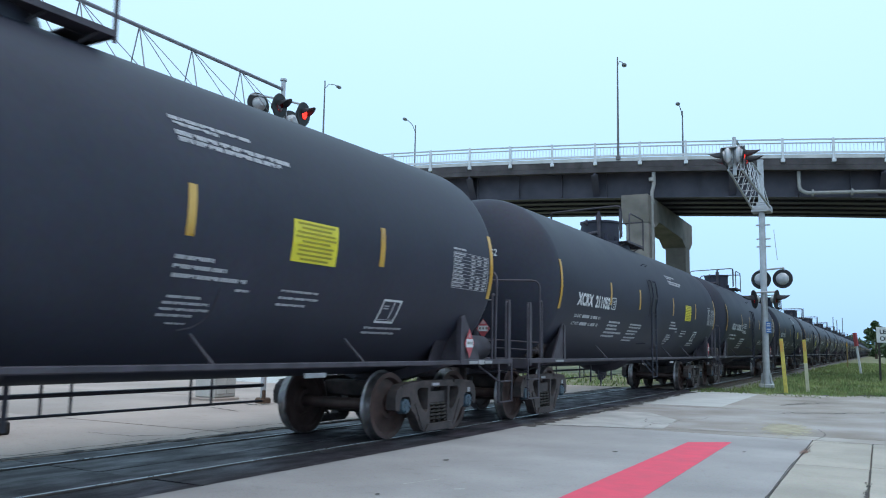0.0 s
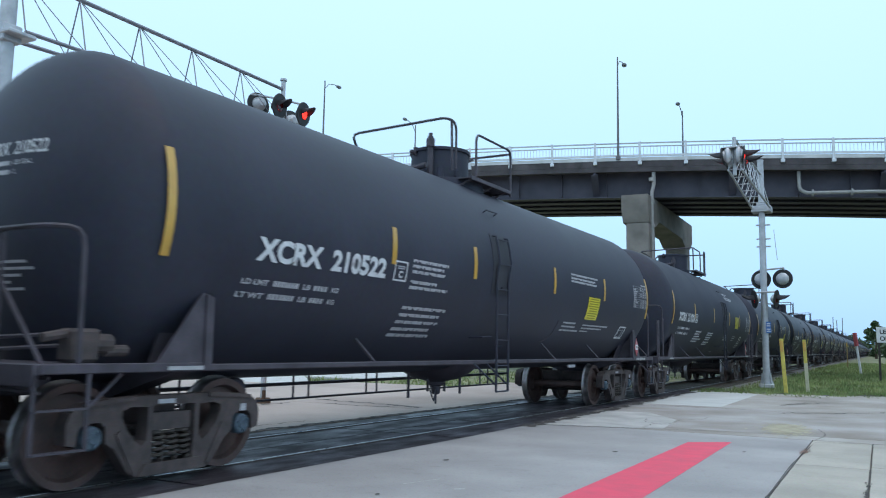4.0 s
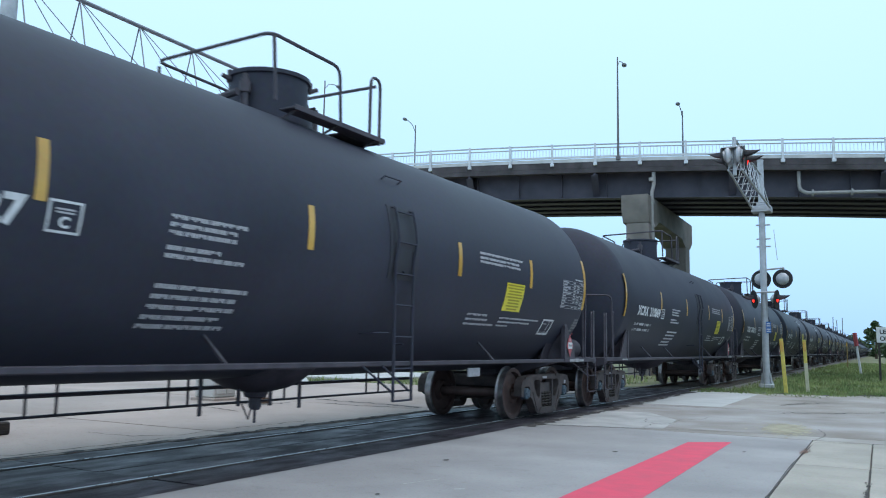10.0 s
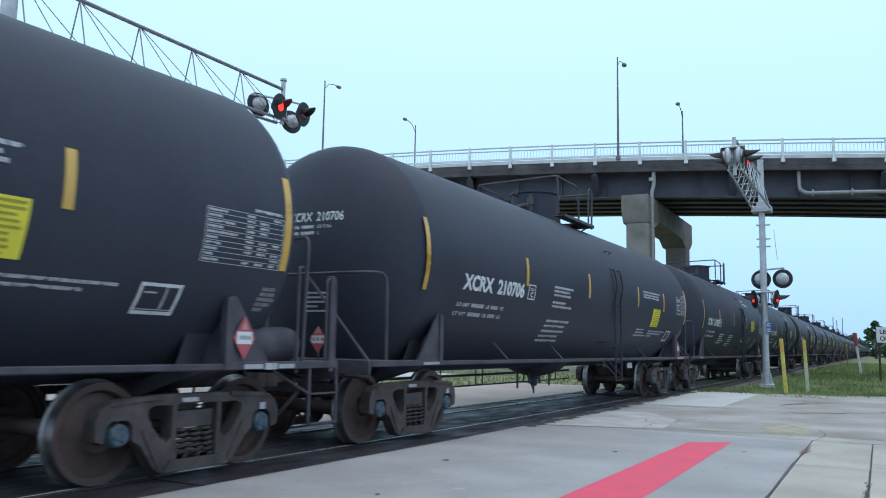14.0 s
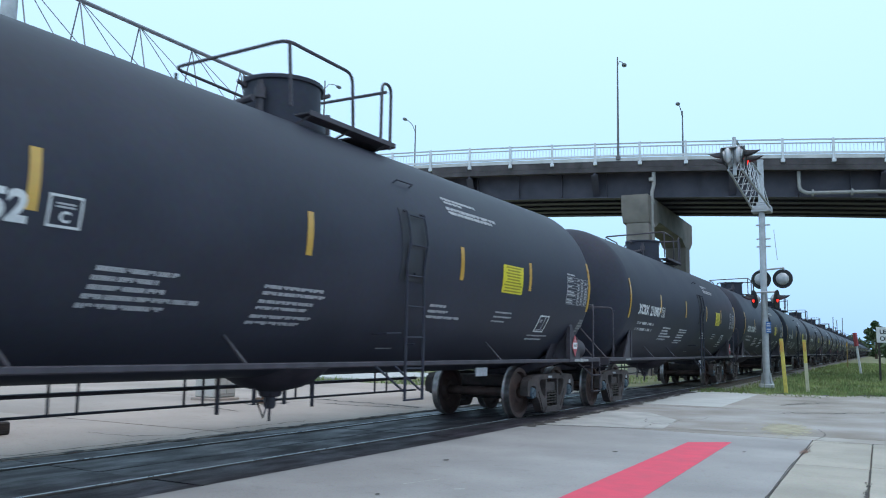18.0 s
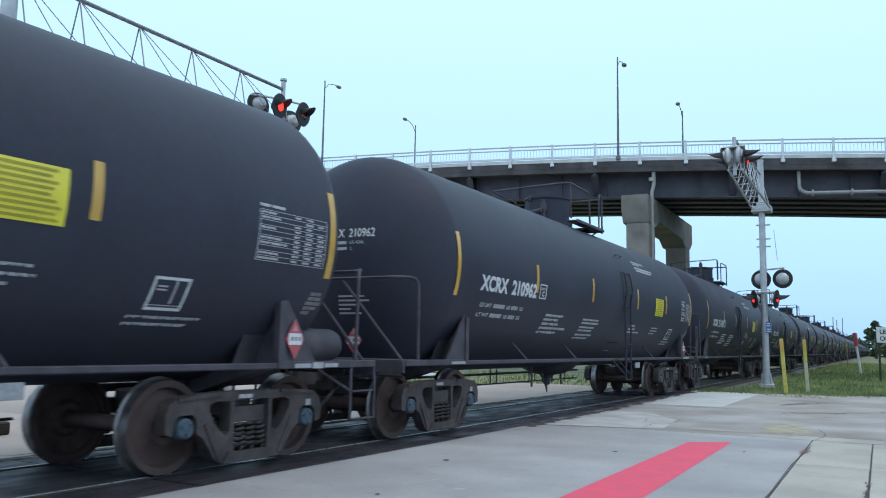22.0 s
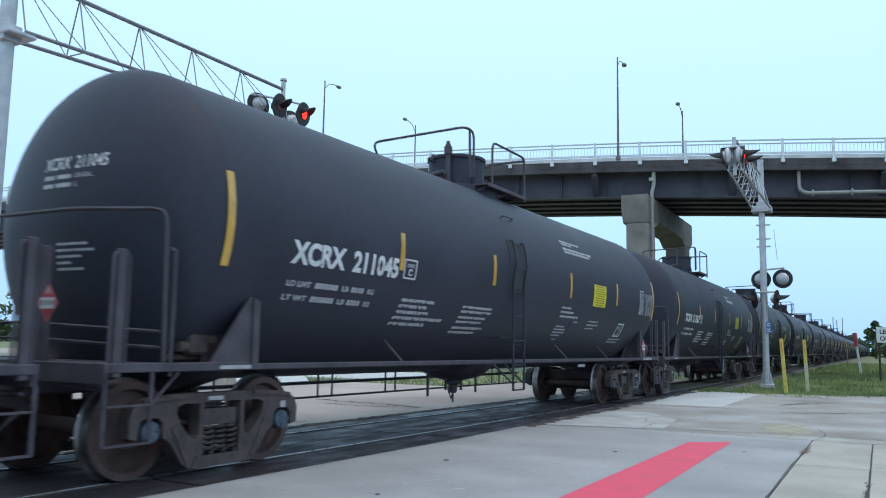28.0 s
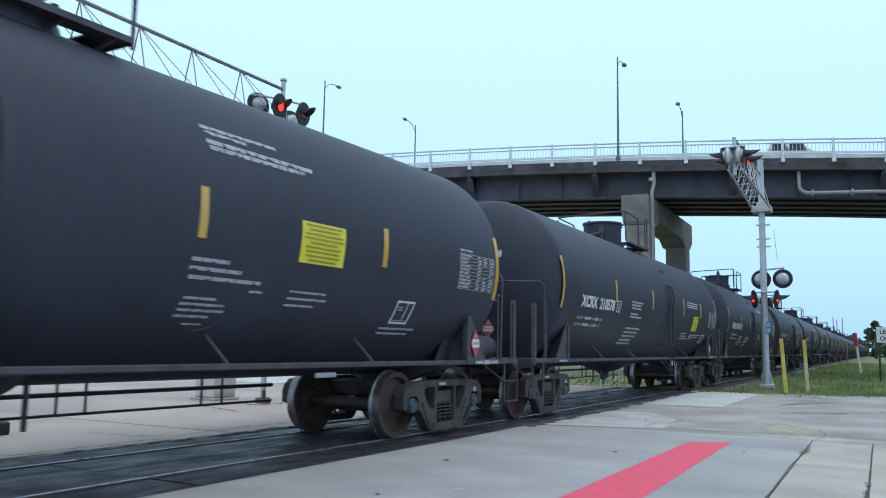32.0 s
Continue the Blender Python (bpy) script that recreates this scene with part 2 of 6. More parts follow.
# road and apron on the near side, in cast slabs
BEIGE_SLAB = mat("beige_worn_slab", (0.395, 0.365, 0.315), rough=0.85, vary=0.2, scale=0.9, fine=60, bump=0.25, random_amount=0.05, speck=0.28)
STAINED_ROAD = mat("brown_stained_road", (0.31, 0.265, 0.225), rough=0.88, vary=0.22, scale=0.5, fine=45, bump=0.35, tint=(0.43, 0.405, 0.375), speck=0.48)
apron = thing("pavement", "worn grey concrete roadway slabs with open joints and cracks", "pavement", kind="structure")
G = 0.008
for x0, x1, ys in ((-5.30, -0.945, (-8, -2, 3.2, 13.3)), (-0.945, -0.16, (-8, -1.5, 4.2, 10.4, 13.3)), (-0.16, 3.4, (-8, 1.5, 10.6, 13.3)), (3.4, 9, (-8, 4, 13.3)), (9, 30, (-8, 4, 13.3))):
    for y0, y1 in zip(ys, ys[1:]):
        top = random.uniform(-0.0012, 0.0012)
        if x0 < -5:
            bent_slab("slab", apron, apron_edge, lambda y: -0.945 - G, y0 + G, y1 - G, -0.3, top, CONCRETE)
        else:
            slab("slab", apron, x0 + G, x1 - G, y0 + G, y1 - G, -0.3, top, CONCRETE if x0 < -1 else BEIGE_SLAB)
rng = random.Random(31)
bm = bmesh.new()
edge = [(30, 36), (9, 33.5)]
for i in range(46):
    x = 8.6 - i * 0.3
    edge.append((x, (27.5 if x < -1.5 else 27.5 + (x + 1.5) * 0.62) + rng.gauss(0, 0.16)))
plate(bm, [(-5.28, 13.312, -0.3), (30, 13.312, -0.3)] + [(x, y, -0.3) for x, y in edge] + [(-5.28, 27.5, -0.3)], (0, 0, 0.301))
part("slab", bm, STAINED_ROAD, apron, "stained concrete road sheet with a broken edge", 0)
slab("joint_filler", apron, -5.3, 30, -8, 27.5, -0.3, -0.035, BALLAST, 0, "dark grit in the joints")
slab("bright_patch", apron, -5.25, -3.3, 19.6, 26.4, -0.05, 0.0062, mat("pale_new_concrete", (0.50, 0.50, 0.48), rough=0.8, vary=0.12, scale=1.5, fine=60), 0.004, "paler concrete patch")
slab("brown_patch", apron, -5.2, 0.4, 13.9, 19.55, -0.05, 0.0036, mat("stained_concrete", (0.325, 0.28, 0.24), rough=0.9, vary=0.25, scale=0.6, fine=50, tint=(0.42, 0.40, 0.385), bump=0.3, speck=0.4), 0.003, "brown-stained concrete patch")

bm = bmesh.new()
plate(bm, [(-5.05, 13.01, 0.0042), (-5.18, 16.72, 0.0042), (-4.21, 16.81, 0.0042), (-3.37, 15.43, 0.0042), (-3.19, 13.53, 0.0042)], (0, 0, 0.0012))
part("pale_patch", bm, mat("worn_pale_concrete", (0.44, 0.425, 0.405), rough=0.85, vary=0.22, scale=1.6, fine=50, bump=0.25, speck=0.3), apron, "worn pale concrete patch", 0)


def ribbon(bm, pts, w, z=0.006, wobble=0.03, seed=1):
    """A dark irregular strip along points on the pavement."""
    rng = random.Random(seed)
    fine = []
    for (ax, ay), (bx, by) in zip(pts, pts[1:]):
        n = max(2, int(math.hypot(bx - ax, by - ay) / 0.12))
        fine += [(ax + (bx - ax) * i / n + rng.gauss(0, wobble), ay + (by - ay) * i / n + rng.gauss(0, wobble)) for i in range(n)]
    fine.append(pts[-1])
    prev = None
    for i, (x, y) in enumerate(fine):
        x2, y2 = fine[min(i + 1, len(fine) - 1)]
        x1, y1 = fine[max(i - 1, 0)]
        d = Vector((x2 - x1, y2 - y1, 0)).normalized()
        n = Vector((-d.y, d.x, 0)) * w * rng.uniform(0.35, 1.2) / 2
        row = [bm.verts.new(Vector((x, y, z)) + n), bm.verts.new(Vector((x, y, z)) - n)]
        if prev:
            bm.faces.new((prev[0], prev[1], row[1], row[0]))
        prev = row


def blotch(bm, cx, cy, rx, ry, z, seed, turn=0.0):
    rng = random.Random(seed)
    vs = []
    for i in range(26):
        a = 2 * math.pi * i / 26
        k = rng.uniform(0.72, 1.12)
        x, y = rx * k * math.cos(a), ry * k * math.sin(a)
        vs.append(bm.verts.new((cx + x * math.cos(turn) - y * math.sin(turn), cy + x * math.sin(turn) + y * math.cos(turn), z)))
    bm.faces.new(vs)


DIRT = mat("dark_crack_dirt", (0.07, 0.06, 0.055), rough=0.95, vary=0.4, scale=5, fine=40, bump=0.4)
for i, (pts, w, wob) in enumerate((
        ([(-0.955, 4.5), (-0.95, 8.5), (-0.96, 10.2), (-0.90, 12.6)], 0.014, 0.002),
        ([(apron_edge(y) + 0.012, y) for y in (2, 4, 6, 8, 10, 12)], 0.014, 0.006),
        ([(-0.165, 5.0), (-0.163, 8.4), (-0.155, 10.3)], 0.012, 0.002),
        ([(apron_edge(y) + 0.10, y) for y in (12.5, 14, 16, 18, 20, 23, 26)], 0.26, 0.06),
        ([(-5.2, 27.3), (-3.6, 27.25), (-1.6, 27.3), (0.2, 28.4), (2.4, 29.8)], 0.5, 0.16),
        ([(-5.14, 12.93), (-4.2, 13.22), (-3.21, 13.52), (-2.3, 13.72), (-1.45, 13.85)], 0.02, 0.01),
        ([(-3.48, 13.5), (-3.55, 14.3), (-3.3, 14.7), (-3.3, 15.4), (-2.95, 15.9), (-3.0, 16.4)], 0.018, 0.03),
        ([(-3.35, 14.3), (-3.75, 14.6), (-3.9, 15.3)], 0.016, 0.03),
        ([(-0.90, 13.3), (-0.82, 14.2), (-0.97, 15.2)], 0.016, 0.015),
        ([(-0.9, 13.0), (0.2, 13.3), (3.2, 14.4)], 0.02, 0.01),
        ([(-1.9, 18.5), (-0.6, 19.6), (0.3, 20.6)], 0.06, 0.06),
        ([(-2.2, 21.2), (-1.7, 22.6), (-1.2, 23.0)], 0.07, 0.08),
        ([(-5.2, 18.6), (-3.4, 19.2), (-1.5, 18.9)], 0.035, 0.05),
        ([(0.2, 16.0), (0.9, 17.4), (1.3, 19.0)], 0.04, 0.06))):
    b = bmesh.new()
    ribbon(b, pts, w, 0.0085, wob, 40 + i)
    part("crack", b, DIRT, apron, smooth=0)
def scatter(bm, cx, cy, rx, ry, count, size, z, seed, turn=0.0):
    """Many small flat flakes, thick in the middle and thin at the rim."""
    rng = random.Random(seed)
    for i in range(count):
        a, k = rng.uniform(0, 6.283), abs(rng.gauss(0, 0.5))
        x, y = rx * k * math.cos(a), ry * k * math.sin(a)
        blotch(bm, cx + x * math.cos(turn) - y * math.sin(turn), cy + x * math.sin(turn) + y * math.cos(turn), size * rng.uniform(0.4, 1.3), size * rng.uniform(1.5, 5.0), z + (i % 300) * 0.00001, seed * 999 + i, turn)


SAND = mat("sandy_grit", (0.40, 0.36, 0.26), rough=0.95, vary=0.25, scale=4, fine=50)
BRICKGRIT = mat("brick_red_grit", (0.20, 0.12, 0.09), rough=0.95, vary=0.35, scale=9, fine=50)
for i, (name, cx, cy, rx, ry, count, size, turn, m) in enumerate((
        ("sandy_patch", -1.45, 14.9, 0.34, 1.0, 3800, 0.016, 0.10, SAND),
        ("red_grit", -0.93, 11.7, 0.06, 0.30, 90, 0.014, 0.0, BRICKGRIT),
        ("brown_grit", -0.17, 8.6, 0.03, 1.2, 60, 0.010, 0.0, DIRT))):
    b = bmesh.new()
    scatter(b, cx, cy, rx, ry, count, size, 0.0052 + 0.0012 * (i % 2), 70 + i, turn)
    tagged(part(name, b, m, apron, smooth=0), kind="stuff")
for i, (x, y, r) in enumerate(((-3.0, 10.2, 0.035), (-1.6, 11.2, 0.025), (-4.4, 8.3, 0.03), (-3.9, 6.1, 0.02))):
    b = bmesh.new()
    blotch(b, x, y, r, r * 1.6, 0.005, 90 + i)
    part("stone", b, DIRT, apron, smooth=0)
for i, pts in enumerate((((-3.98, 6.67), (-3.83, 7.1)), ((-3.45, 6.68), (-3.38, 6.75)))):
    b = bmesh.new()
    ribbon(b, pts, 0.022, 0.005, 0.004, 95 + i)
    part("scrape", b, MATS["pale_new_concrete"], apron, smooth=0)
# tufts of grass and grit along the road's far edge
rng = random.Random(12)
b = bmesh.new()
for i in range(420):
    f, reach = rng.random(), abs(rng.gauss(0, 0.8))
    cx, cy = -5.3 + f * 10.5, 27.9 + max(0.0, f - 0.36) * 9.8 - reach
    for _ in range(rng.randint(3, 14)):
        x, y = cx + rng.gauss(0, 0.10), cy + rng.gauss(0, 0.22)
        h, a = rng.uniform(0.03, 0.13) / (1 + reach), rng.uniform(0, 6.3)
        d = Vector((math.cos(a), math.sin(a), 0)) * 0.025
        b.faces.new([b.verts.new(Vector((x, y, 0.0)) - d), b.verts.new(Vector((x, y, 0.0)) + d), b.verts.new(Vector((x, y, h)) + d * rng.uniform(-1, 1))])
solid("weeds", b, GRASS, "weeds growing along the road edge", "weeds", kind="stuff", smooth=0)

# red painted bar
bm = bmesh.new()
plate(bm, [(-2.51, 6.5, 0.002), (-1.885, 6.95, 0.002), (-1.92, 12.28, 0.002), (-2.45, 11.88, 0.002)], (0, 0, 0.001))
solid("red_road_marking", bm, REDPAINT, "red painted bar on the grey concrete road", "road marking", kind="structure")

# far side lot
lot = thing("pavement", "pale beige concrete lot beyond the track", "pavement", kind="structure")
for x0, x1, far_y in ((-12.2, -8.05, 27.4), (-17, -12.2, 23.2), (-26, -17, 20.7), (-60, -26, 20.2)):
    for y0, y1 in ((-12, 3), (3, 9), (9, 14.5), (14.5, far_y)):
        top = random.uniform(-0.006, 0.002)
        if x1 > -9:
            bent_slab("slab", lot, lambda y: -12.19, lambda y: -8.06 + swing(y), y0 + 0.01, y1 - 0.01, -0.3, top, CONCRETE_B)
        else:
            slab("slab", lot, x0 + 0.01, x1 - 0.01, y0 + 0.01, y1 - 0.01, -0.3, top, CONCRETE_B)
b = bmesh.new()
plate(b, [(-17.2, 20.72, -0.3), (-17.2, 22.4, -0.3), (-21.4, 27.5, -0.3), (-60, 27.5, -0.3), (-60, 20.22, -0.3), (-26.02, 20.22, -0.3), (-26.02, 20.72, -0.3)], (0, 0, 0.298))
part("slab", b, MATS["pale_new_concrete"], lot, smooth=0)
DIRT_B = mat("dark_edge_dirt", (0.05, 0.048, 0.048), rough=0.95, vary=0.4, scale=5, fine=40, bump=0.4)
for i, (pts, w, wob) in enumerate((
        ([(-8.08 + swing(y), y) for y in (-4, 0, 4, 8, 11, 14, 18, 22, 27)], 0.10, 0.03),
        ([(-8.3, -3), (-8.6, 3), (-8.4, 8.0)], 0.03, 0.03),
        ([(-11.56, 15.45), (-10.77, 15.18), (-9.99, 15.18), (-9.38, 15.07), (-8.49, 14.81)], 0.13, 0.05),
        ([(-10.70, 14.53), (-9.67, 14.38), (-8.95, 14.61), (-8.46, 14.74)], 0.09, 0.05),
        ([(-12.30, 13.54), (-11.39, 13.05), (-11.26, 13.59), (-11.39, 14.13)], 0.10, 0.06),
        ([(-9.8, 7.8), (-8.95, 7.8), (-8.55, 8.3), (-8.62, 9.2), (-8.5, 11.0)], 0.03, 0.02),
        ([(-12.0, 12.2), (-10.6, 11.7)], 0.04, 0.04))):
    b = bmesh.new()
    ribbon(b, pts, w, 0.0085, wob, 140 + i)
    part("crack", b, DIRT_B, lot, smooth=0)
road = thing("pavement", "pale far road beyond a strip of grass", "road", kind="structure")
slab("slab", road, -60, -18, 27.5, 36, -0.3, -0.09, MATS["pale_new_concrete"])
slab("slab", road, -120, -60.1, 22, 70, -0.3, -0.09, CONCRETE_B)

# track: crossing panels between and beside the rails, then ballast and sleepers
crossing = thing("crossing", "dark crossing panels between the rails", "crossing", kind="structure")
for x0, x1 in ((-5.98, None), (-6.70, -6.10), (-7.47, -6.72), (-8.04, -7.60)):
    y = -9.0
    while y < 26.5:
        bent_slab("panel", crossing, lambda u: x0 + swing(u), lambda u: apron_edge(u) - 0.012 if x1 is None else x1 + swing(u), y + 0.006, y + 2.43, -0.25, -0.012 + random.uniform(-0.005, 0.005), ASPHALT)
        y += 2.44
bent_slab("bed", crossing, lambda u: -8.15 + swing(u), lambda u: -5.5 + swing(u), -9, 27.2, -0.3, -0.075, BALLAST)


def along_track(bm, x, section):
    """A bar of the given section (x, z pairs) that follows the track."""
    ys = [-40, -24, -9] + [-9 + 1.75 * i for i in range(1, 21)] + [60, 160, 700]
    rings = [[bm.verts.new((x + swing(y) + dx, y, z)) for dx, z in section] for y in ys]
    k = len(section)
    for a, b in zip(rings, rings[1:]):
        for j in range(k):
            bm.faces.new((a[j], a[(j + 1) % k], b[(j + 1) % k], b[j]))
    bm.faces.new(rings[0][::-1])
    bm.faces.new(rings[-1])


for i, side in enumerate((-1, 1)):
    x = TRACK + side * HALF
    bm = bmesh.new()
    along_track(bm, x, [(-0.036, -0.04), (0.036, -0.04), (0.036, -0.008), (0.028, 0.0), (-0.028, 0.0), (-0.036, -0.008)])
    head = solid("rail", bm, RAIL_SIDE, "worn steel rail with a polished head", "rail", group="rails", kind="structure")
    bm = bmesh.new()
    along_track(bm, x, [(-0.012, -0.15), (0.012, -0.15), (0.012, -0.041), (-0.012, -0.041)])
    along_track(bm, x, [(-0.07, -0.17), (0.07, -0.17), (0.07, -0.15), (-0.07, -0.15)])
    part("rail_web", bm, RAILWEB, head)
    bm = bmesh.new()
    along_track(bm, x + 0.006, [(-0.017, -0.002), (0.017, -0.002), (0.015, 0.0025), (-0.015, 0.0025)])
    part("running_band", bm, RAIL, head, "narrow polished running band")
bm = bmesh.new()
FAR_TRACK = TRACK + swing(30)
plate(bm, [(FAR_TRACK - 2.6, 27.3, -0.28), (FAR_TRACK - 1.5, 27.3, -0.11), (FAR_TRACK + 1.4, 27.3, -0.11), (FAR_TRACK + 2.1, 27.3, -0.28)], (0, 640, 0))
bed = solid("ballast_bed", bm, BALLAST, "grey ballast shoulder along the track", "ballast", kind="structure")
sleeper_bm = bmesh.new()
box(sleeper_bm, FAR_TRACK - 1.3, FAR_TRACK + 1.3, -0.11, 0.11, -0.2, -0.085, 0.015)
sleeper_me = mesh_of("sleeper", sleeper_bm, mat("grey_timber", (0.11, 0.095, 0.08), rough=0.9, vary=0.4, scale=4, fine=40))
for i in range(60):
    s = new("sleeper", sleeper_me)
    s.parent, s.location = bed, (0, 27.8 + i * 0.56, 0)

# ---- overpass ----
BP, BQ = Vector((0.139, 47.98, 0)), Vector((-55.1, 37.3, 0))
BD = (BQ - BP).normalized()
BN = Vector((BD.y, -BD.x, 0))
if BN.y < 0:
    BN = -BN


def bridge_point(s, n, z):
    """s along the parapet, n away from it to the far side, z under (-) the top rail."""
    return BP + BD * s + BN * n + Vector((0, 0, 13.376 - 0.00092 * (s - 27.09) ** 2 + z))


def sweep(bm, s0, s1, section, step=3.0):
    """A bar of the given section (n, z pairs) along the bridge."""
    k = max(1, round((s1 - s0) / step))
    rings = [[bm.verts.new(bridge_point(s0 + (s1 - s0) * i / k, n, z)) for n, z in section] for i in range(k + 1)]
    for a, b in zip(rings, rings[1:]):
        for j in range(len(section)):
            bm.faces.new((a[j], a[(j + 1) % len(section)], b[(j + 1) % len(section)], b[j]))
    bm.faces.new(rings[0])
    bm.faces.new(rings[-1][::-1])


def rect(n0, n1, z0, z1):
    return [(n0, z0), (n1, z0), (n1, z1), (n0, z1)]


S0, S1, BW = -30.0, 92.0, 8.6
bridge = thing("overpass", "dark steel girder road overpass with a white railing", "bridge", kind="structure")
bm = bmesh.new()
sweep(bm, S0, S1, rect(0.02, BW, -1.42, -1.06))
part("deck", bm, mat("deck_concrete", (0.078, 0.070, 0.074), rough=0.9, vary=0.5, scale=1.0, fine=30, bump=0.3), bridge, "stained concrete deck edge")
for n in (0.03, BW - 0.43):
    bm = bmesh.new()
    sweep(bm, S0, S1, rect(n, n + 0.4, -1.70, -1.425))
    part("edge_beam", bm, MATS["deck_concrete"], bridge)
for n in (0.0, BW - 0.3):
    bm = bmesh.new()
    sweep(bm, S0, S1, rect(n, n + 0.3, -1.06, -0.86))
    part("kerb", bm, mat("pale_kerb", (0.55, 0.56, 0.56), rough=0.8, vary=0.15, scale=2, fine=40), bridge, "pale concrete kerb")
for i, n in enumerate((1.2, 2.8, 4.4, 6.0, 7.5)):
    bm = bmesh.new()
    half = [(0.34, -3.08), (0.34, -3.03), (0.02, -3.03), (0.02, -1.46), (0.2, -1.46), (0.2, -1.425)]
    sweep(bm, S0, S1, [(n + x, z) for x, z in half] + [(n - x, z) for x, z in half[::-1]])
    part("girder", bm, GIRDER, bridge)
stiff_bm = bmesh.new()
box(stiff_bm, -0.02, 0.02, -0.2, 0, -0.79, 0.79)
stiff = mesh_of("stiffener", stiff_bm, GIRDER)
turn_b = math.atan2(BD.y, BD.x)
for i in range(46):
    s = S0 + 2 + i * 2.64
    o = new("stiffener", stiff)
    o.parent = bridge
    o.matrix_world = Matrix.Translation(bridge_point(s, 1.18, -2.24)) @ Matrix.Rotation(turn_b, 4, "Z") @ Matrix.Scale(1 if BN.dot(Vector((-BD.y, BD.x, 0))) > 0 else -1, 4, (0, 1, 0))
for i in range(16):
    b = bmesh.new()
    s = -0.55 + 7.65 * (i - 3)
    p0, p1 = bridge_point(s, 0.10, -1.72), bridge_point(s, 1.16, -1.45)
    plate(b, [p0 + Vector((0, 0, 0.27)), p1, p1 + Vector((0, 0, -1.45)), p0 + Vector((0, 0, -0.10))], BD * 0.12)
    plate(b, [p0 + Vector((0, 0, -0.10)) - BD * 0.14, p0 + Vector((0, 0, -0.10)) + BD * 0.26, p1 + Vector((0, 0, -1.45)) + BD * 0.26, p1 + Vector((0, 0, -1.45)) - BD * 0.14], (0, 0, -0.03))
    part("bracket", b, GIRDER, bridge)
for side_n in (0.10, BW - 0.10):
    # Upper two rails greyer: their darkness against the sky, put into the colour.
    for z, r, m in ((0.0, 0.034, GALV), (-0.20, 0.028, GALV), (-0.74, 0.055, ALU)):
        bm = bmesh.new()
        sweep(bm, S0, S1, rect(side_n - r, side_n + r, z - r, z + r))
        part("rail", bm, m, bridge)
    post_bm = bmesh.new()
    box(post_bm, -0.065, 0.065, -0.07, 0.07, -1.2, 0.05, 0.012)
    box(post_bm, -0.11, 0.11, -0.085, 0.085, -1.30, -1.12, 0.012)
    post_me = mesh_of("post", post_bm, ALU)
    for i in range(46):
        s = -0.55 + 2.55 * (i - 11)
        o = new("post", post_me)
        o.parent = bridge
        o.matrix_world = Matrix.Translation(bridge_point(s, side_n - 0.12 if side_n < 1 else side_n, 0)) @ Matrix.Rotation(turn_b, 4, "Z")
    # thin upright bars of the fence, too small to pick apart
    bm = bmesh.new()
    k = 0
    while k < 640:
        s = S0 + k * 0.19
        a = bridge_point(s, side_n + 0.05, -0.7)
        d, u = BD * 0.012, Vector((0, 0, 0.5))
        vs = [bm.verts.new(q) for q in (a - d, a + d, a + d + u, a - d + u)]
        bm.faces.new(vs)
        k += 1
    tagged(part("fence_bars", bm, ALU, bridge, smooth=0), kind="stuff")

# drain pipes under the deck
bm = bmesh.new()
q = bridge_point
tube(bm, [q(3.73, 0.45, -1.5), q(3.72, 0.42, -2.72), q(3.4, 0.4, -2.93), q(0, 0.4, -2.82), q(-24, 0.4, -2.3)], 0.10, 8, 0.2)
for s in (3.0, 1.06, -1.2, -3.4):
    rod(bm, q(s, 0.4, -2.82 - 0.034 * s), q(s + 0.1, 0.4, -2.82 - 0.034 * s), 0.19, 8)
part("drain_pipe", bm, mat("grey_drain_pipe", (0.34, 0.33, 0.32), rough=0.6, vary=0.2), bridge, "grey drain pipe along the girder")
bm = bmesh.new()
a = q(11.45, 0.25, -1.6)
tube(bm, [a, a + Vector((0, 0, -0.9)), a + Vector((-0.1, -0.1, -1.3)), Vector((a.x - 0.1, a.y - 0.1, -0.1))], 0.11, 8, 0.15)
for z in (10.9, 9.6, 8.2):
    rod(bm, (a.x - 0.1, a.y - 0.1, z), (a.x - 0.1, a.y - 0.1, z + 0.2), 0.16, 8)
part("downpipe", bm, MATS["grey_drain_pipe"], bridge, "grey downpipe beside the pier")

# pier bent: two columns and a tapering cap
pier = thing("bridge_pier", "weathered concrete pier bent with two columns", "pier", kind="structure")
PX, PY = -11.95, 45.3
for yy in (PY, PY + 9.7):
    bm = bmesh.new()
    box(bm, PX - 0.64, PX + 0.68, yy, yy + 1.4, -0.3, 8.45, 0.06)
    part("column", bm, PIER, pier)
bm = bmesh.new()
plate(bm, [(PX - 0.8, PY + y, z) for y, z in ((-0.35, 10.0), (-0.35, 9.15), (-0.02, 8.45), (1.42, 8.3), (2.4, 8.75), (8.6, 8.55), (9.6, 8.1), (11.15, 8.1), (11.9, 8.6), (11.9, 9.85))], (1.5, 0, 0))
part("cap", bm, PIER, pier)
for z in (7.6, 6.9, 6.2):
    bm = bmesh.new()
    box(bm, PX - 0.645, PX + 0.685, PY - 0.006, PY + 0.4, z, z + 0.03)
    part("pour_line", bm, PIER, pier)

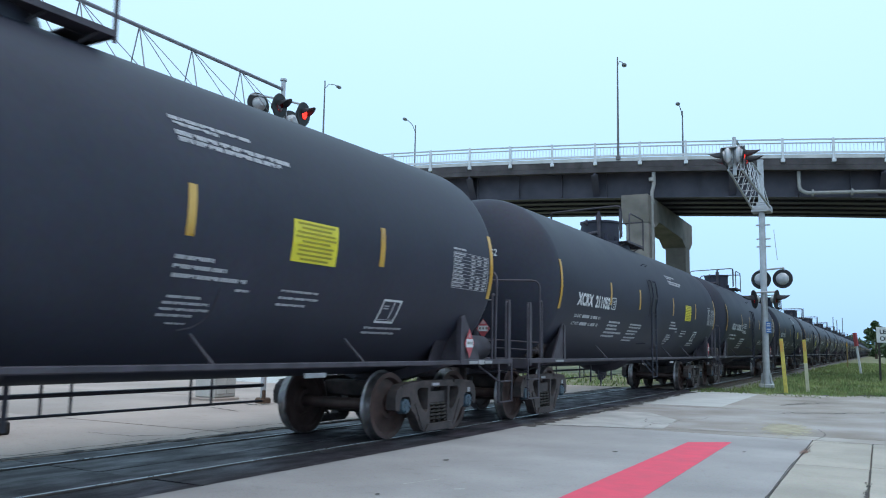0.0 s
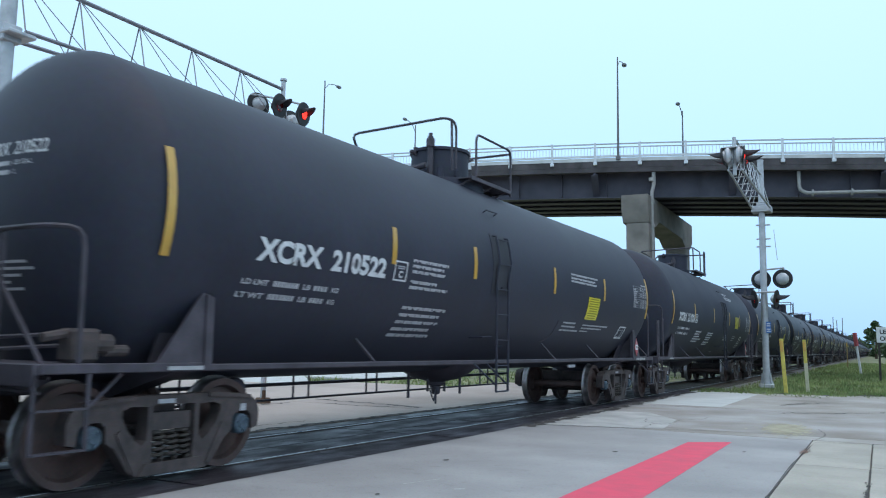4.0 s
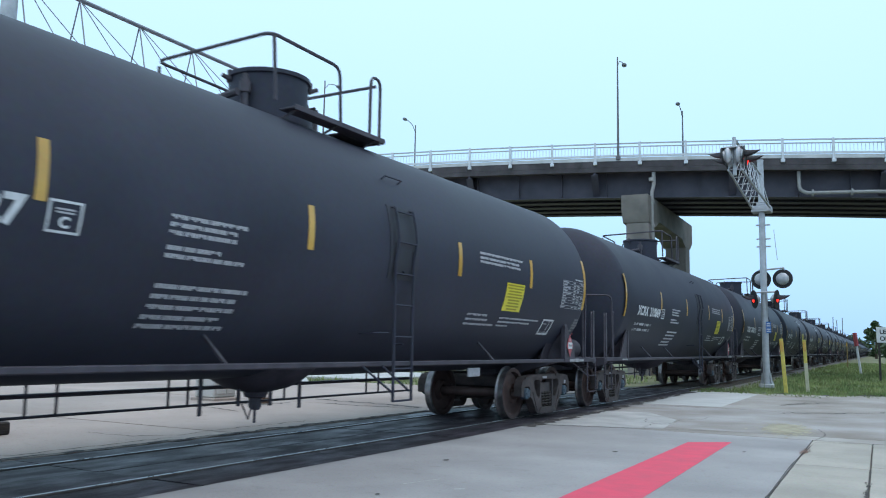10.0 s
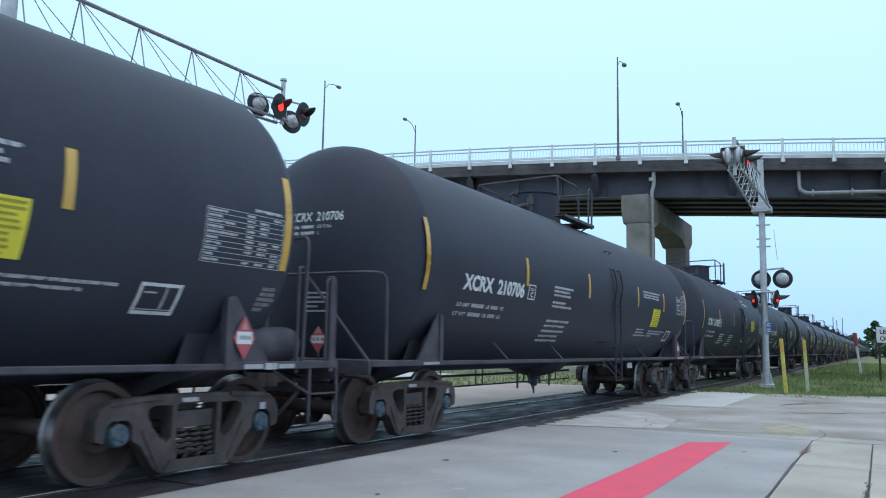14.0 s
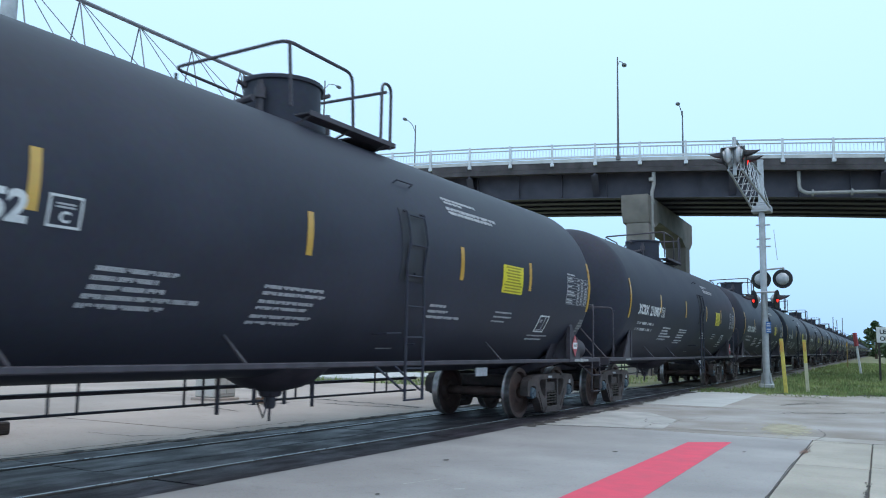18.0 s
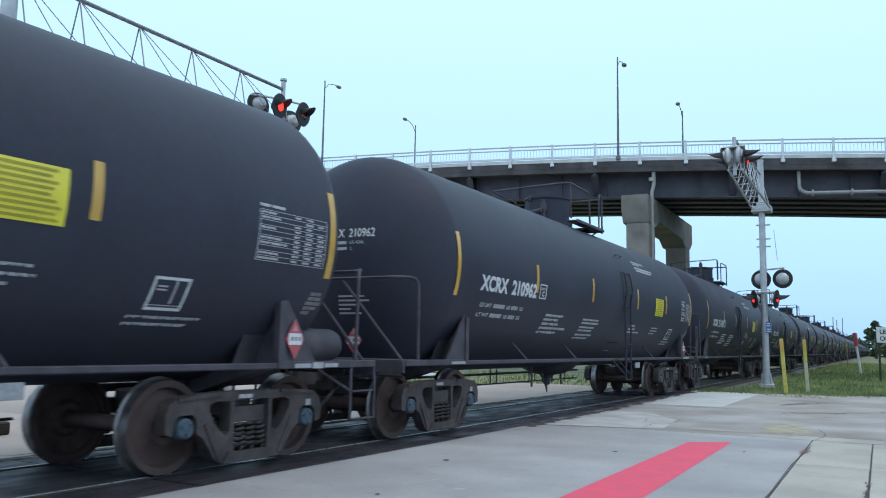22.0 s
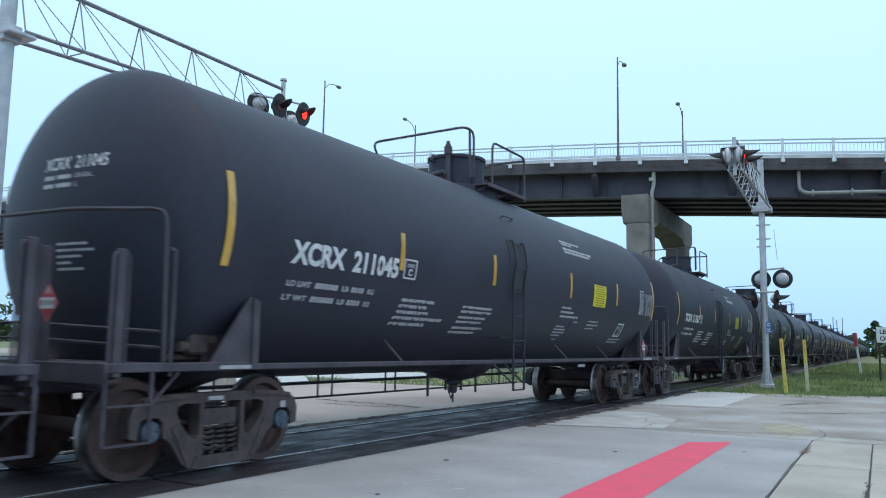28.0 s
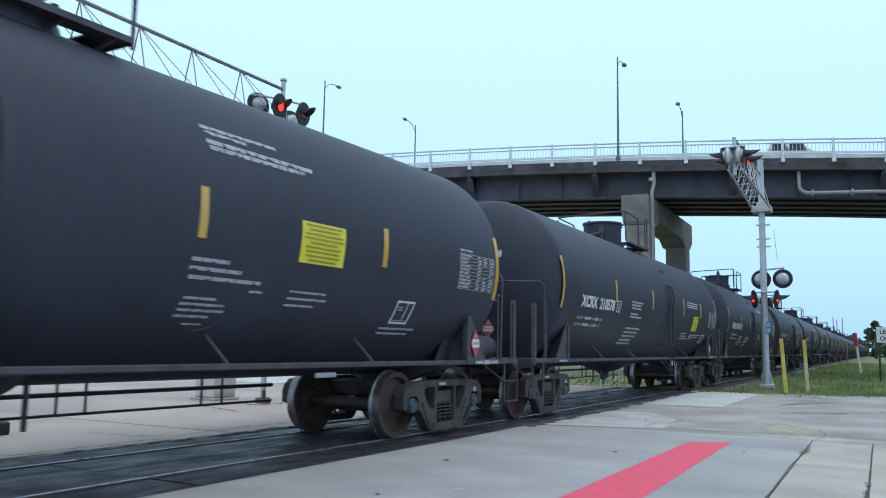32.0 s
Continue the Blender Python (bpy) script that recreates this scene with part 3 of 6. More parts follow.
# lamp posts on the overpass
def bridge_lamp(s, n, h, reach, group):
    t = thing("street_lamp", "tall grey street lamp on the overpass", "street lamp", group=group)
    base = bridge_point(s, n, -1.0)
    t.location = base
    b = bmesh.new()
    rod(b, (0, 0, 0), (0, 0, h), 0.075, 8, 0.04)
    box(b, -0.12, 0.12, -0.12, 0.12, 0, 0.2)
    part("pole", b, mat("brown_grey_pole", (0.16, 0.15, 0.16), rough=0.5, metal=0.3, vary=0.15), t)
    d = (BN * 0.98 - BD * 0.16) * reach
    b = bmesh.new()
    tube(b, [(0, 0, h - 0.55), d * 0.35 + Vector((0, 0, h - 0.1)), d * 0.8 + Vector((0, 0, h + 0.05)), d + Vector((0, 0, h + 0.05))], 0.024, 6)
    part("arm", b, MATS["brown_grey_pole"], t)
    b = bmesh.new()
    bmesh.ops.create_uvsphere(b, u_segments=10, v_segments=6, radius=0.2, matrix=Matrix.Translation(d * 1.2 + Vector((0, 0, h + 0.04))) @ Matrix.Rotation(turn_b + math.pi / 2, 4, "Z") @ Matrix.Diagonal((1.6, 0.8, 0.5, 1)))
    part("lamp_head", b, mat("lamp_head_grey", (0.30, 0.32, 0.34), rough=0.4, vary=0.1), t)
    return t


for s in (13.42, 32.4, 51.15):
    bridge_lamp(s, -0.05, 6.2, 1.35, "lamps along the overpass")
for s in (9.9, 29.1, 60.2):
    bridge_lamp(s, BW + 0.1, 5.3, -1.35, "lamps along the overpass")


# ---- crossing signals ----
LENSES = []


def flasher(parent, at, toward, r=0.30, lit=0, plain=False, hood=0.33):
    """A round black target with a hooded lamp, facing the horizontal direction toward. lit: which half of the beat it glows in."""
    d = Vector(toward).normalized()
    m = Matrix.Translation(at) @ d.to_track_quat("Z", "Y").to_matrix().to_4x4()
    b = bmesh.new()
    lathe(b, [(0, -0.02), (r, -0.02), (r + 0.012, 0), (r, 0.02), (0.14, 0.02), (0.14, 0.0)], m, 24)
    target = part("background_disc", b, BLACKPAINT, parent, "round black target disc")
    b = bmesh.new()
    lathe(b, [(0, -0.2), (0.09, -0.2), (0.17, -0.12), (0.19, -0.025)], m, 18)
    part("lamp_housing", b, GALV if plain else BLACKPAINT, target)
    b = bmesh.new()
    k, seg = 12, []
    up = m.to_3x3().inverted() @ Vector((0, 0, 1))
    a0 = math.atan2(up.y, up.x)
    for i in range(k + 1):
        a = a0 + math.pi * 1.1 * (i / k - 0.5)
        reach = hood * (1.0 - 0.5 * (2 * abs(i / k - 0.5)) ** 1.6)
        row = []
        for rr, f in ((0.155, 0.05), (0.152, 0.55), (0.142, 1.0)):
            lift = 0.05 * f * f
            row.append(b.verts.new(m @ Vector((rr * math.cos(a) + lift * math.cos(a0), rr * math.sin(a) + lift * math.sin(a0), reach * f))))
        seg.append(row)
    for p, q in zip(seg, seg[1:]):
        for j in (0, 1):
            b.faces.new((p[j], q[j], q[j + 1], p[j + 1]))
    bmesh.ops.solidify(b, geom=b.faces[:], thickness=0.006)
    part("hood", b, mat("grey_black_hood_paint", (0.07, 0.068, 0.078), rough=0.5, vary=0.2, scale=9, bump=0.03), target)
    b = bmesh.new()
    lathe(b, [(0.128, 0), (0.128, 0.008), (0.09, 0.02), (0, 0.026), ], None, 18)
    lathe(b, [(0.128, -0.0005), (0, -0.006)], None, 18)
    me = mesh_of("lens", b, [glow("lit_red_lens", (1.0, 0.03, 0.02), 2.6), mat("dark_red_lens", (0.07, 0.006, 0.006), rough=0.2, vary=0.1, bump=0)], 40)
    for poly in me.polygons:
        poly.material_index = 0 if poly.center.z > 0.009 else 1
    lens = new("lens", me)
    lens.parent = target
    LENSES.append((lens, m @ pose(0, 0, 0.03), lit))
    return target


def truss_arm(parent, root, tip, nodes, half=0.30, drop=1.15, material=GALV):
    """A cantilever arm: one top chord, two lower chords and lacing rods between."""
    root, tip = Vector(root), Vector(tip)
    along = tip - root
    side = Vector((-along.y, along.x, 0)).normalized() * half
    low = Vector((0, 0, -drop))
    for a, b, r in ((root, tip, 0.045), (root + low + side, tip + low * 0.75 + side * 0.6, 0.04), (root + low - side, tip + low * 0.75 - side * 0.6, 0.04)):
        bm = bmesh.new()
        rod(bm, a, b, r, 8)
        part("chord", bm, material, parent)
    for i, f in enumerate(nodes):
        top = root + along * f
        k = 1 - 0.25 * f
        lo = [top + low * k + side * sg * (1 - 0.4 * f) for sg in (-1, 1)]
        bm = bmesh.new()
        for q in lo:
            rod(bm, top, q, 0.014, 5)
        rod(bm, lo[0], lo[1], 0.014, 5)
        if i < len(nodes) - 1:
            f2 = nodes[i + 1]
            k2 = 1 - 0.25 * f2
            for sg in (-1, 1):
                rod(bm, top, root + along * f2 + low * k2 + side * sg * (1 - 0.4 * f2), 0.009, 5)
        part("lacing", bm, material, parent)


def signal_mast(name_label, x, y, h, r=0.15):
    t = thing("crossing_signal", name_label, "crossing signal", group="crossing signals", at=pose(x, y, 0))
    b = bmesh.new()
    rod(b, (0, 0, 0.4), (0, 0, h), r, 16, 0.9 * r)
    lathe(b, [(1.03 * r, h), (1.03 * r, h + 0.05), (0, h + 0.08)], None, 16)
    part("mast", b, GALV, t)
    b = bmesh.new()
    box(b, -0.26, 0.26, -0.26, 0.26, -0.1, 0.05, 0.02)
    for k in range(4):
        a = math.pi / 4 + k * math.pi / 2
        plate(b, [(0.14 * math.cos(a), 0.14 * math.sin(a), 0.6), (0.3 * math.cos(a), 0.3 * math.sin(a), 0.06), (0.14 * math.cos(a), 0.14 * math.sin(a), 0.06)], (0.02, 0.02, 0))
    rod(b, (0, 0, 0.05), (0, 0, 0.45), 0.18, 14)
    part("base", b, GALV, t)
    return t


# mast beyond the track, its arm out over the road
m1 = signal_mast("grey steel crossing signal mast with a lattice arm and red flashers", -13.4, 8.42, 8.6)
# The arm's backlit darkness against the sky is put into its colour.
truss_arm(m1, (0, 0.15, 7.82), (0, 7.5, 7.82), (0.0, 0.17, 0.366, 0.567, 0.781, 1.0), material=mat("backlit_grey_steel", (0.24, 0.24, 0.27), rough=0.5, metal=0.3, vary=0.25, scale=4, fine=60, bump=0.06))
b = bmesh.new()
box(b, -0.36, 0.36, -0.2, 0.34, 6.56, 6.64, 0.02)
box(b, -0.18, 0.18, -0.18, 0.18, 6.46, 6.78, 0.02)
part("bracket", b, GALV, m1)
b = bmesh.new()
rod(b, (0, 7.5, 6.9), (0, 7.5, 8.05), 0.06, 10)
lathe(b, [(0.09, 8.05), (0.09, 8.1), (0, 8.1)], pose(0, 7.5, 0), 10)
part("hanger", b, GALV, m1)
b = bmesh.new()
tube(b, [(-0.35, 6.7, 7.52), (0.0, 7.3, 7.52), (0.30, 7.93, 7.5)], 0.03, 6)
part("cross_arm", b, GALV, m1)
flasher(m1, (0.30, 7.03, 7.21), (0.93, 0.12, -0.1), 0.31, 0)
flasher(m1, (0.30, 7.99, 7.25), (0.93, 0.12, -0.1), 0.31, 1)
flasher(m1, (-0.35, 6.97, 7.32), (-0.93, 0.30, -0.1), 0.31, 0, True)
flasher(m1, (-0.35, 8.29, 7.2), (-0.93, 0.30, -0.1), 0.31, 1, True)
flasher(m1, (0.35, 0.38, 2.96), (0.93, 0.1, 0), 0.31, 0)
flasher(m1, (0.10, 0.81, 3.16), (0.93, 0.1, 0), 0.31, 1)
flasher(m1, (0.30, -0.45, 3.05), (-0.9, 0.1, 0), 0.31, 1, True)
b = bmesh.new()
tube(b, [(0, -0.7, 3.35), (0.1, 0, 3.38), (0.3, 1.05, 3.4)], 0.035, 6)
part("cross_arm", b, GALV, m1)
# mast at the far side of the road, its arm coming back over the road
m2 = signal_mast("grey steel crossing signal mast with bells, flashers and a lattice arm", -3.914, 33.53, 8.75, 0.128)
truss_arm(m2, (0, -0.2, 8.2), (0, -6.6, 8.10), [i / 6 for i in range(7)], 0.33, 1.35)
b = bmesh.new()
box(b, -0.36, 0.36, -0.22, 0.42, 6.70, 6.95, 0.02)
box(b, -0.17, 0.17, -0.17, 0.17, 6.95, 7.1, 0.02)
part("bracket", b, GALV, m2)
b = bmesh.new()
rod(b, (0, -6.6, 6.9), (0, -6.6, 8.15), 0.06, 10)
part("hanger", b, GALV, m2)
for sg, lit in ((-1, 0), (1, 1)):
    flasher(m2, (sg * 0.30, -6.8, 7.50), (sg, 0.12, -0.12), 0.29, lit, True, 0.5)
    flasher(m2, (sg * 0.30, -6.1, 7.46), (sg, 0.10, -0.12), 0.29, 1 - lit, True, 0.5)
    b = bmesh.new()
    bmesh.ops.create_uvsphere(b, u_segments=14, v_segments=8, radius=0.24, matrix=Matrix.Translation((sg * 0.17, -6.86, 7.50)) @ Matrix.Diagonal((0.5, 0.7, 1.1, 1)))
    part("lamp_housing", b, GALV, m2)
b = bmesh.new()
box(b, -0.30, 0.30, -6.85, -6.05, 7.76, 7.81, 0.01)
part("light_bar", b, GALV, m2)
b = bmesh.new()
tube(b, [(-0.2, 0.15, 4.43), (0, 0.18, 4.45), (0.75, 0.1, 4.5)], 0.035, 6)
part("cross_arm", b, GALV, m2)
b = bmesh.new()
tube(b, [(-0.42, -0.1, 3.54), (0, -0.18, 3.55), (0.5, -0.1, 3.57)], 0.035, 6)
part("cross_arm", b, GALV, m2)
for z in (6.2, 5.65, 5.35):
    b = bmesh.new()
    rod(b, (-0.22, 0, z), (0.3, 0, z), 0.03, 6)
    part("clamp", b, GALV, m2)
b = bmesh.new()
tube(b, [(0.42, 0.0, 6.0), (0.46, 0, 5.5), (0.52, 0, 4.8)], 0.012, 5)
part("whip", b, GALV, m2)
flasher(m2, (-0.13, 0.3, 4.08), (0.05, 1, 0), 0.36, 0, True)
flasher(m2, (0.66, 0.3, 4.10), (0.05, 1, 0), 0.36, 1, True)
flasher(m2, (-0.33, -0.25, 3.28), (-0.90, -0.42, -0.1), 0.35, 0, True, 0.5)
flasher(m2, (0.47, -0.25, 3.28), (0.97, -0.16, -0.1), 0.35, 0, True, 0.5)
for x, r in ((-0.13, 0.24), (0.66, 0.24)):
    b = bmesh.new()
    bmesh.ops.create_uvsphere(b, u_segments=16, v_segments=8, radius=r, matrix=Matrix.Translation((x, 0.22, 4.09)) @ Matrix.Diagonal((1, 0.55, 1, 1)))
    part("lamp_housing", b, GALV, m2)
b = bmesh.new()
box(b, 0.06, 0.24, -0.19, -0.16, 1.98, 2.42, 0.005)
sg = part("notice_plate", b, mat("blue_notice", (0.06, 0.16, 0.42), rough=0.4, vary=0.1, bump=0), m2, "small blue notice plate")
for z in (2.34, 2.26, 2.13, 2.05):
    b = bmesh.new()
    box(b, 0.085, 0.215, -0.195, -0.191, z - 0.018, z + 0.018)
    part("print_bar", b, WHITE, sg, smooth=0)

# control cabinet and a low post beyond the track
cab = thing("signal_cabinet", "pale grey metal signal cabinet on a concrete foot", "cabinet", at=pose(-13.2, 13.8, 0))
b = bmesh.new()
box(b, -0.3, 0.3, -0.34, 0.34, 0.06, 1.5, 0.03)
part("body", b, mat("cream_cabinet_paint", (0.50, 0.48, 0.45), rough=0.5, vary=0.12, scale=3, fine=40, bump=0.03), cab)
b = bmesh.new()
box(b, -0.36, 0.36, -0.4, 0.4, -0.2, 0.06, 0.02)
part("foot", b, CONCRETE_B, cab)
for y in (-0.16, 0.16):
    b = bmesh.new()
    box(b, 0.302, 0.32, y - 0.14, y + 0.14, 0.14, 1.42, 0.008)
    dr = part("door", b, MATS["cream_cabinet_paint"], cab)
    b = bmesh.new()
    box(b, 0.32, 0.345, y + 0.08, y + 0.11, 0.7, 0.88, 0.005)
    part("handle", b, STEEL, dr)
block = thing("timber_block", "dark weathered timber block lying on the lot", "timber block", at=pose(-10.6, 6.86, 0, 0, 0, -6))
b = bmesh.new()
box(b, -0.2, 0.2, -0.9, 0.2, 0.0, 0.17, 0.02)
part("beam", b, mat("dark_wet_timber", (0.05, 0.042, 0.038), rough=0.85, vary=0.4, scale=6, fine=40, bump=0.4, stretch=(8, 0.6, 8)), block)
post = thing("gate_post", "grey post with a rusty foot beyond the track", "post", at=pose(-11.68, 13.64, 0))
b = bmesh.new()
rod(b, (0, 0, 0), (0, 0, 2.6), 0.06, 10)
part("pole", b, GALV, post)
b = bmesh.new()
box(b, -0.13, 0.13, -0.13, 0.13, -0.1, 0.12, 0.03)
rod(b, (0.09, -0.08, 0.1), (0.09, -0.08, 0.28), 0.04, 8)
rod(b, (-0.08, 0.09, 0.1), (-0.08, 0.09, 0.22), 0.04, 8)
part("foot", b, RAILWEB, post, "rusty cast foot")

# bollards, marker and signs on the grass
def bollard(x, y, h, lean, label, pale=0.0):
    t = thing("bollard", label, "bollard", group="yellow bollards", at=pose(x, y, -0.2, 0, lean))
    b = bmesh.new()
    box(b, -0.055, 0.055, -0.04, 0.04, 0.0 if pale == 0 else pale, h + 0.15, 0.012)
    part("post", b, YPOST, t)
    if pale:
        b = bmesh.new()
        box(b, -0.055, 0.055, -0.04, 0.04, 0, pale, 0.006)
        part("foot", b, mat("bleached_yellow_plastic", (0.52, 0.50, 0.36), rough=0.6, vary=0.2), t, "bleached pale foot")
    b = bmesh.new()
    box(b, -0.045, 0.045, -0.044, -0.041, h - 0.25, h + 0.08)
    part("reflector", b, YELLOW, t, "amber reflector strip")
    return t


bollard(-2.63, 27.4, 1.74, -3.4, "leaning yellow plastic bollard at the grass edge")
bollard(-2.275, 30.85, 1.76, -2.2, "faded yellow plastic bollard standing in grass", 1.1)
mk = thing("track_marker", "white leaning track marker post with a red top", "marker post", at=pose(-1.25, 62, -0.2, 0, -6))
b = bmesh.new()
rod(b, (0, 0, 0), (0, 0, 1.95), 0.08, 10)
part("post", b, mat("white_plastic", (0.75, 0.76, 0.78), rough=0.4, vary=0.08, bump=0), mk)
b = bmesh.new()
rod(b, (0, 0, 1.95), (0, 0, 2.85), 0.14, 10)
part("cap", b, RED, mk, "red plastic cap")
sn = thing("road_sign", "white two-post road sign with black letters on the grass", "sign", at=pose(0.66, 46.5, -0.2))
for x in (-0.74, -0.30):
    b = bmesh.new()
    box(b, x - 0.05, x + 0.05, -0.05, 0.05, 0, 2.7)
    part("post", b, mat("dark_timber", (0.045, 0.04, 0.038), rough=0.9, vary=0.3), sn, "dark timber post")
b = bmesh.new()
box(b, -0.84, -0.16, -0.085, -0.055, 2.02, 2.80, 0.01)
bd = part("board", b, mat("white_sign_sheet", (0.62, 0.64, 0.64), rough=0.4, vary=0.08, bump=0), sn)
for word, z in (("LE", 2.46), ("ON", 2.12)):
    lb = letters(word, 0.30, 0.008)
    for v in lb.verts:
        v.co = Vector((-0.70 + v.co.x, -0.09, z + v.co.y))
    part("lettering", lb, BLACKPAINT, bd, smooth=0)

# far poles beyond the train and a stake by the track
for x, y, h in ((-10.07, 220, 10.0), (-8.97 - 0.5, 225, 9.4), (-9.2, 252, 11.0)):
    up = thing("utility_pole", "thin dark utility pole far along the track", "utility pole", group="utility poles", at=pose(x, y, -0.2))
    b = bmesh.new()
    rod(b, (0, 0, 0), (0, 0, h), 0.12, 8, 0.08)
    part("pole", b, BARK, up)
    b = bmesh.new()
    rod(b, (0, 0, h), (0, 0, h + 0.12), 0.13, 8)
    part("pole_cap", b, GALV, up)
stake = thing("track_stake", "weathered yellow stake beside the track", "stake", at=pose(-2.9, 88, -0.2))
b = bmesh.new()
rod(b, (0, 0, 0), (0, 0, 2.55), 0.055, 8)
part("post", b, mat("weathered_yellow_wood", (0.24, 0.18, 0.08), rough=0.8, vary=0.3), stake)
b = bmesh.new()
box(b, -0.06, 0.06, -0.062, -0.057, 2.1, 2.4)
part("reflector", b, YELLOW, stake)


# ---- traffic on the overpass ----
def bridge_seat(s, n):
    a = bridge_point(s, n, -1.06)
    d = bridge_point(s - 1, n, -1.06) - a
    return Matrix.Translation(a) @ d.to_track_quat("X", "Z").to_matrix().to_4x4()


def road_car(label, lane, body, length, h, van=False):
    t = thing("car", label, "car", group="traffic on the overpass")
    t["lane"] = lane
    b = bmesh.new()
    w = 0.88
    prof = [(-length / 2, 0.3), (-length / 2, 0.85), (-length * 0.46, 0.95), (length * 0.24, 0.95), (length * 0.47, 0.78), (length / 2, 0.6), (length / 2, 0.3)]
    plate(b, [(x, -w, z) for x, z in prof], (0, 2 * w, 0))
    bmesh.ops.bevel(b, geom=b.edges[:], offset=0.06, segments=2, affect="EDGES")
    part("body", b, body, t)
    b = bmesh.new()
    back = -length * (0.47 if van else 0.34)
    cab = [(back, 0.94), (back + 0.18, h), (length * 0.06, h), (length * 0.24, 0.94)]
    plate(b, [(x, -w + 0.1, z) for x, z in cab], (0, 2 * w - 0.2, 0))
    bmesh.ops.bevel(b, geom=b.edges[:], offset=0.07, segments=2, affect="EDGES")
    part("roof", b, body, t)
    for sg in (-1, 1):
        for x0, x1 in ((back + 0.25, back + 0.25 + (length * 0.1 - back) * 0.42), (back + 0.35 + (length * 0.1 - back) * 0.42, length * 0.12)):
            b = bmesh.new()
            plate(b, [(x0, sg * (w - 0.095), 1.0), (x1 + 0.1, sg * (w - 0.095), 1.0), (x1 - 0.08, sg * (w - 0.095), h - 0.1), (x0 + 0.06, sg * (w - 0.095), h - 0.1)], (0, sg * 0.01, 0))
            part("window", b, mat("dark_car_glass", (0.02, 0.022, 0.025), rough=0.1, vary=0.1, bump=0), t)
    for x in (-length * 0.31, length * 0.33):
        for sg in (-1, 1):
            b = bmesh.new()
            rod(b, (x, sg * (w - 0.2), 0.32), (x, sg * (w + 0.01), 0.32), 0.32, 16)
            part("wheel", b, BLACKPAINT, t)
    return t


CAR_GREY = mat("silver_car_paint", (0.42, 0.43, 0.44), rough=0.3, metal=0.4, vary=0.05, bump=0)
CAR_WHITE = mat("white_car_paint", (0.7, 0.71, 0.72), rough=0.3, vary=0.05, bump=0)
CAR_GREEN = mat("green_car_paint", (0.10, 0.2, 0.16), rough=0.3, vary=0.05, bump=0)
TRAFFIC = [(road_car("silver van driving over the overpass", 1.9, CAR_GREY, 4.9, 1.85, True), 27.5, 2.0, 14.6),
           (road_car("white car driving over the overpass", 3.2, CAR_WHITE, 4.4, 1.5), 32.0, 3.7, 12.9),
           (road_car("dark green car driving over the overpass", 3.2, CAR_GREEN, 4.4, 1.4), 9.0, 2.2, 13.5),
           (road_car("grey car driving over the overpass", 6.2, CAR_GREY, 4.4, 1.42), 5.8, 0.6, 13.5)]


# ---- plants ----
def leafy(bm, centre, radius, count, size, rng):
    for _ in range(count):
        d = Vector((rng.gauss(0, 1), rng.gauss(0, 1), rng.gauss(0, 1))).normalized() * (radius * rng.uniform(0.35, 1.0))
        c = Vector(centre) + Vector((d.x, d.y, d.z * 0.8))
        n = Vector((rng.gauss(0, 1), rng.gauss(0, 1), rng.gauss(0, 1) + 0.6)).normalized()
        u = n.orthogonal().normalized()
        u.rotate(Matrix.Rotation(rng.uniform(0, 6.3), 3, n))
        v = n.cross(u)
        s = size * rng.uniform(0.6, 1.3)
        bm.faces.new([bm.verts.new(c + u * s), bm.verts.new(c + v * s * 0.6), bm.verts.new(c - u * s), bm.verts.new(c - v * s * 0.6)])


def tree(x, y, h, spread, seed, leaf=0.16, count=2600, label="leafy green tree with a broken crown", trunk=0.35, low=0.3):
    rng = random.Random(seed)
    t = thing("tree", label, "tree", group="trees", at=pose(x, y, -0.2))
    b = bmesh.new()
    rod(b, (0, 0, 0), (0.1, 0, h * 0.55), trunk * h / 10, 8, trunk * h / 22)
    clumps = []
    for i in range(13):
        a, zz = rng.uniform(0, 6.3), rng.uniform(low, 0.93) * h
        rr = spread * (0.25 + 0.75 * math.sin(math.pi * min(1, (zz / h - low) / (1.02 - low) + 0.12))) * rng.uniform(0.35, 0.9)
        end = Vector((rr * math.cos(a), rr * math.sin(a), zz))
        rod(b, (0.05, 0, min(h * 0.5, zz * 0.7)), end, trunk * h / 40, 5, 0.02)
        clumps.append(end)
    part("trunk", b, BARK, t)
    b = bmesh.new()
    for c in clumps:
        leafy(b, c, spread * rng.uniform(0.28, 0.5), count // 13, leaf, rng)
    part("crown", b, LEAF, t, smooth=0)
    return t


tree(-1.1, 230, 9.6, 2.7, 3, 0.30, 3200, "dark bushy conical tree beside the track", low=0.12)
tree(2.9, 236, 8.6, 3.4, 4, 0.30, 2800, "dark bushy tree beside the track", low=0.12)
for i, (x, y, h, s) in enumerate(((-75.2, 53.8, 7.0, 2.2), (-75.6, 56.4, 6.2, 2.0), (-86, 59, 8.5, 2.4), (-62, 52, 7.0, 2.4), (-71, 62, 8.0, 2.4), (-58, 64, 7.5, 2.6))):
    tree(x, y, h, s, 20 + i, 0.24, 1100, "small street tree with a thin crown", trunk=0.2, low=0.35)

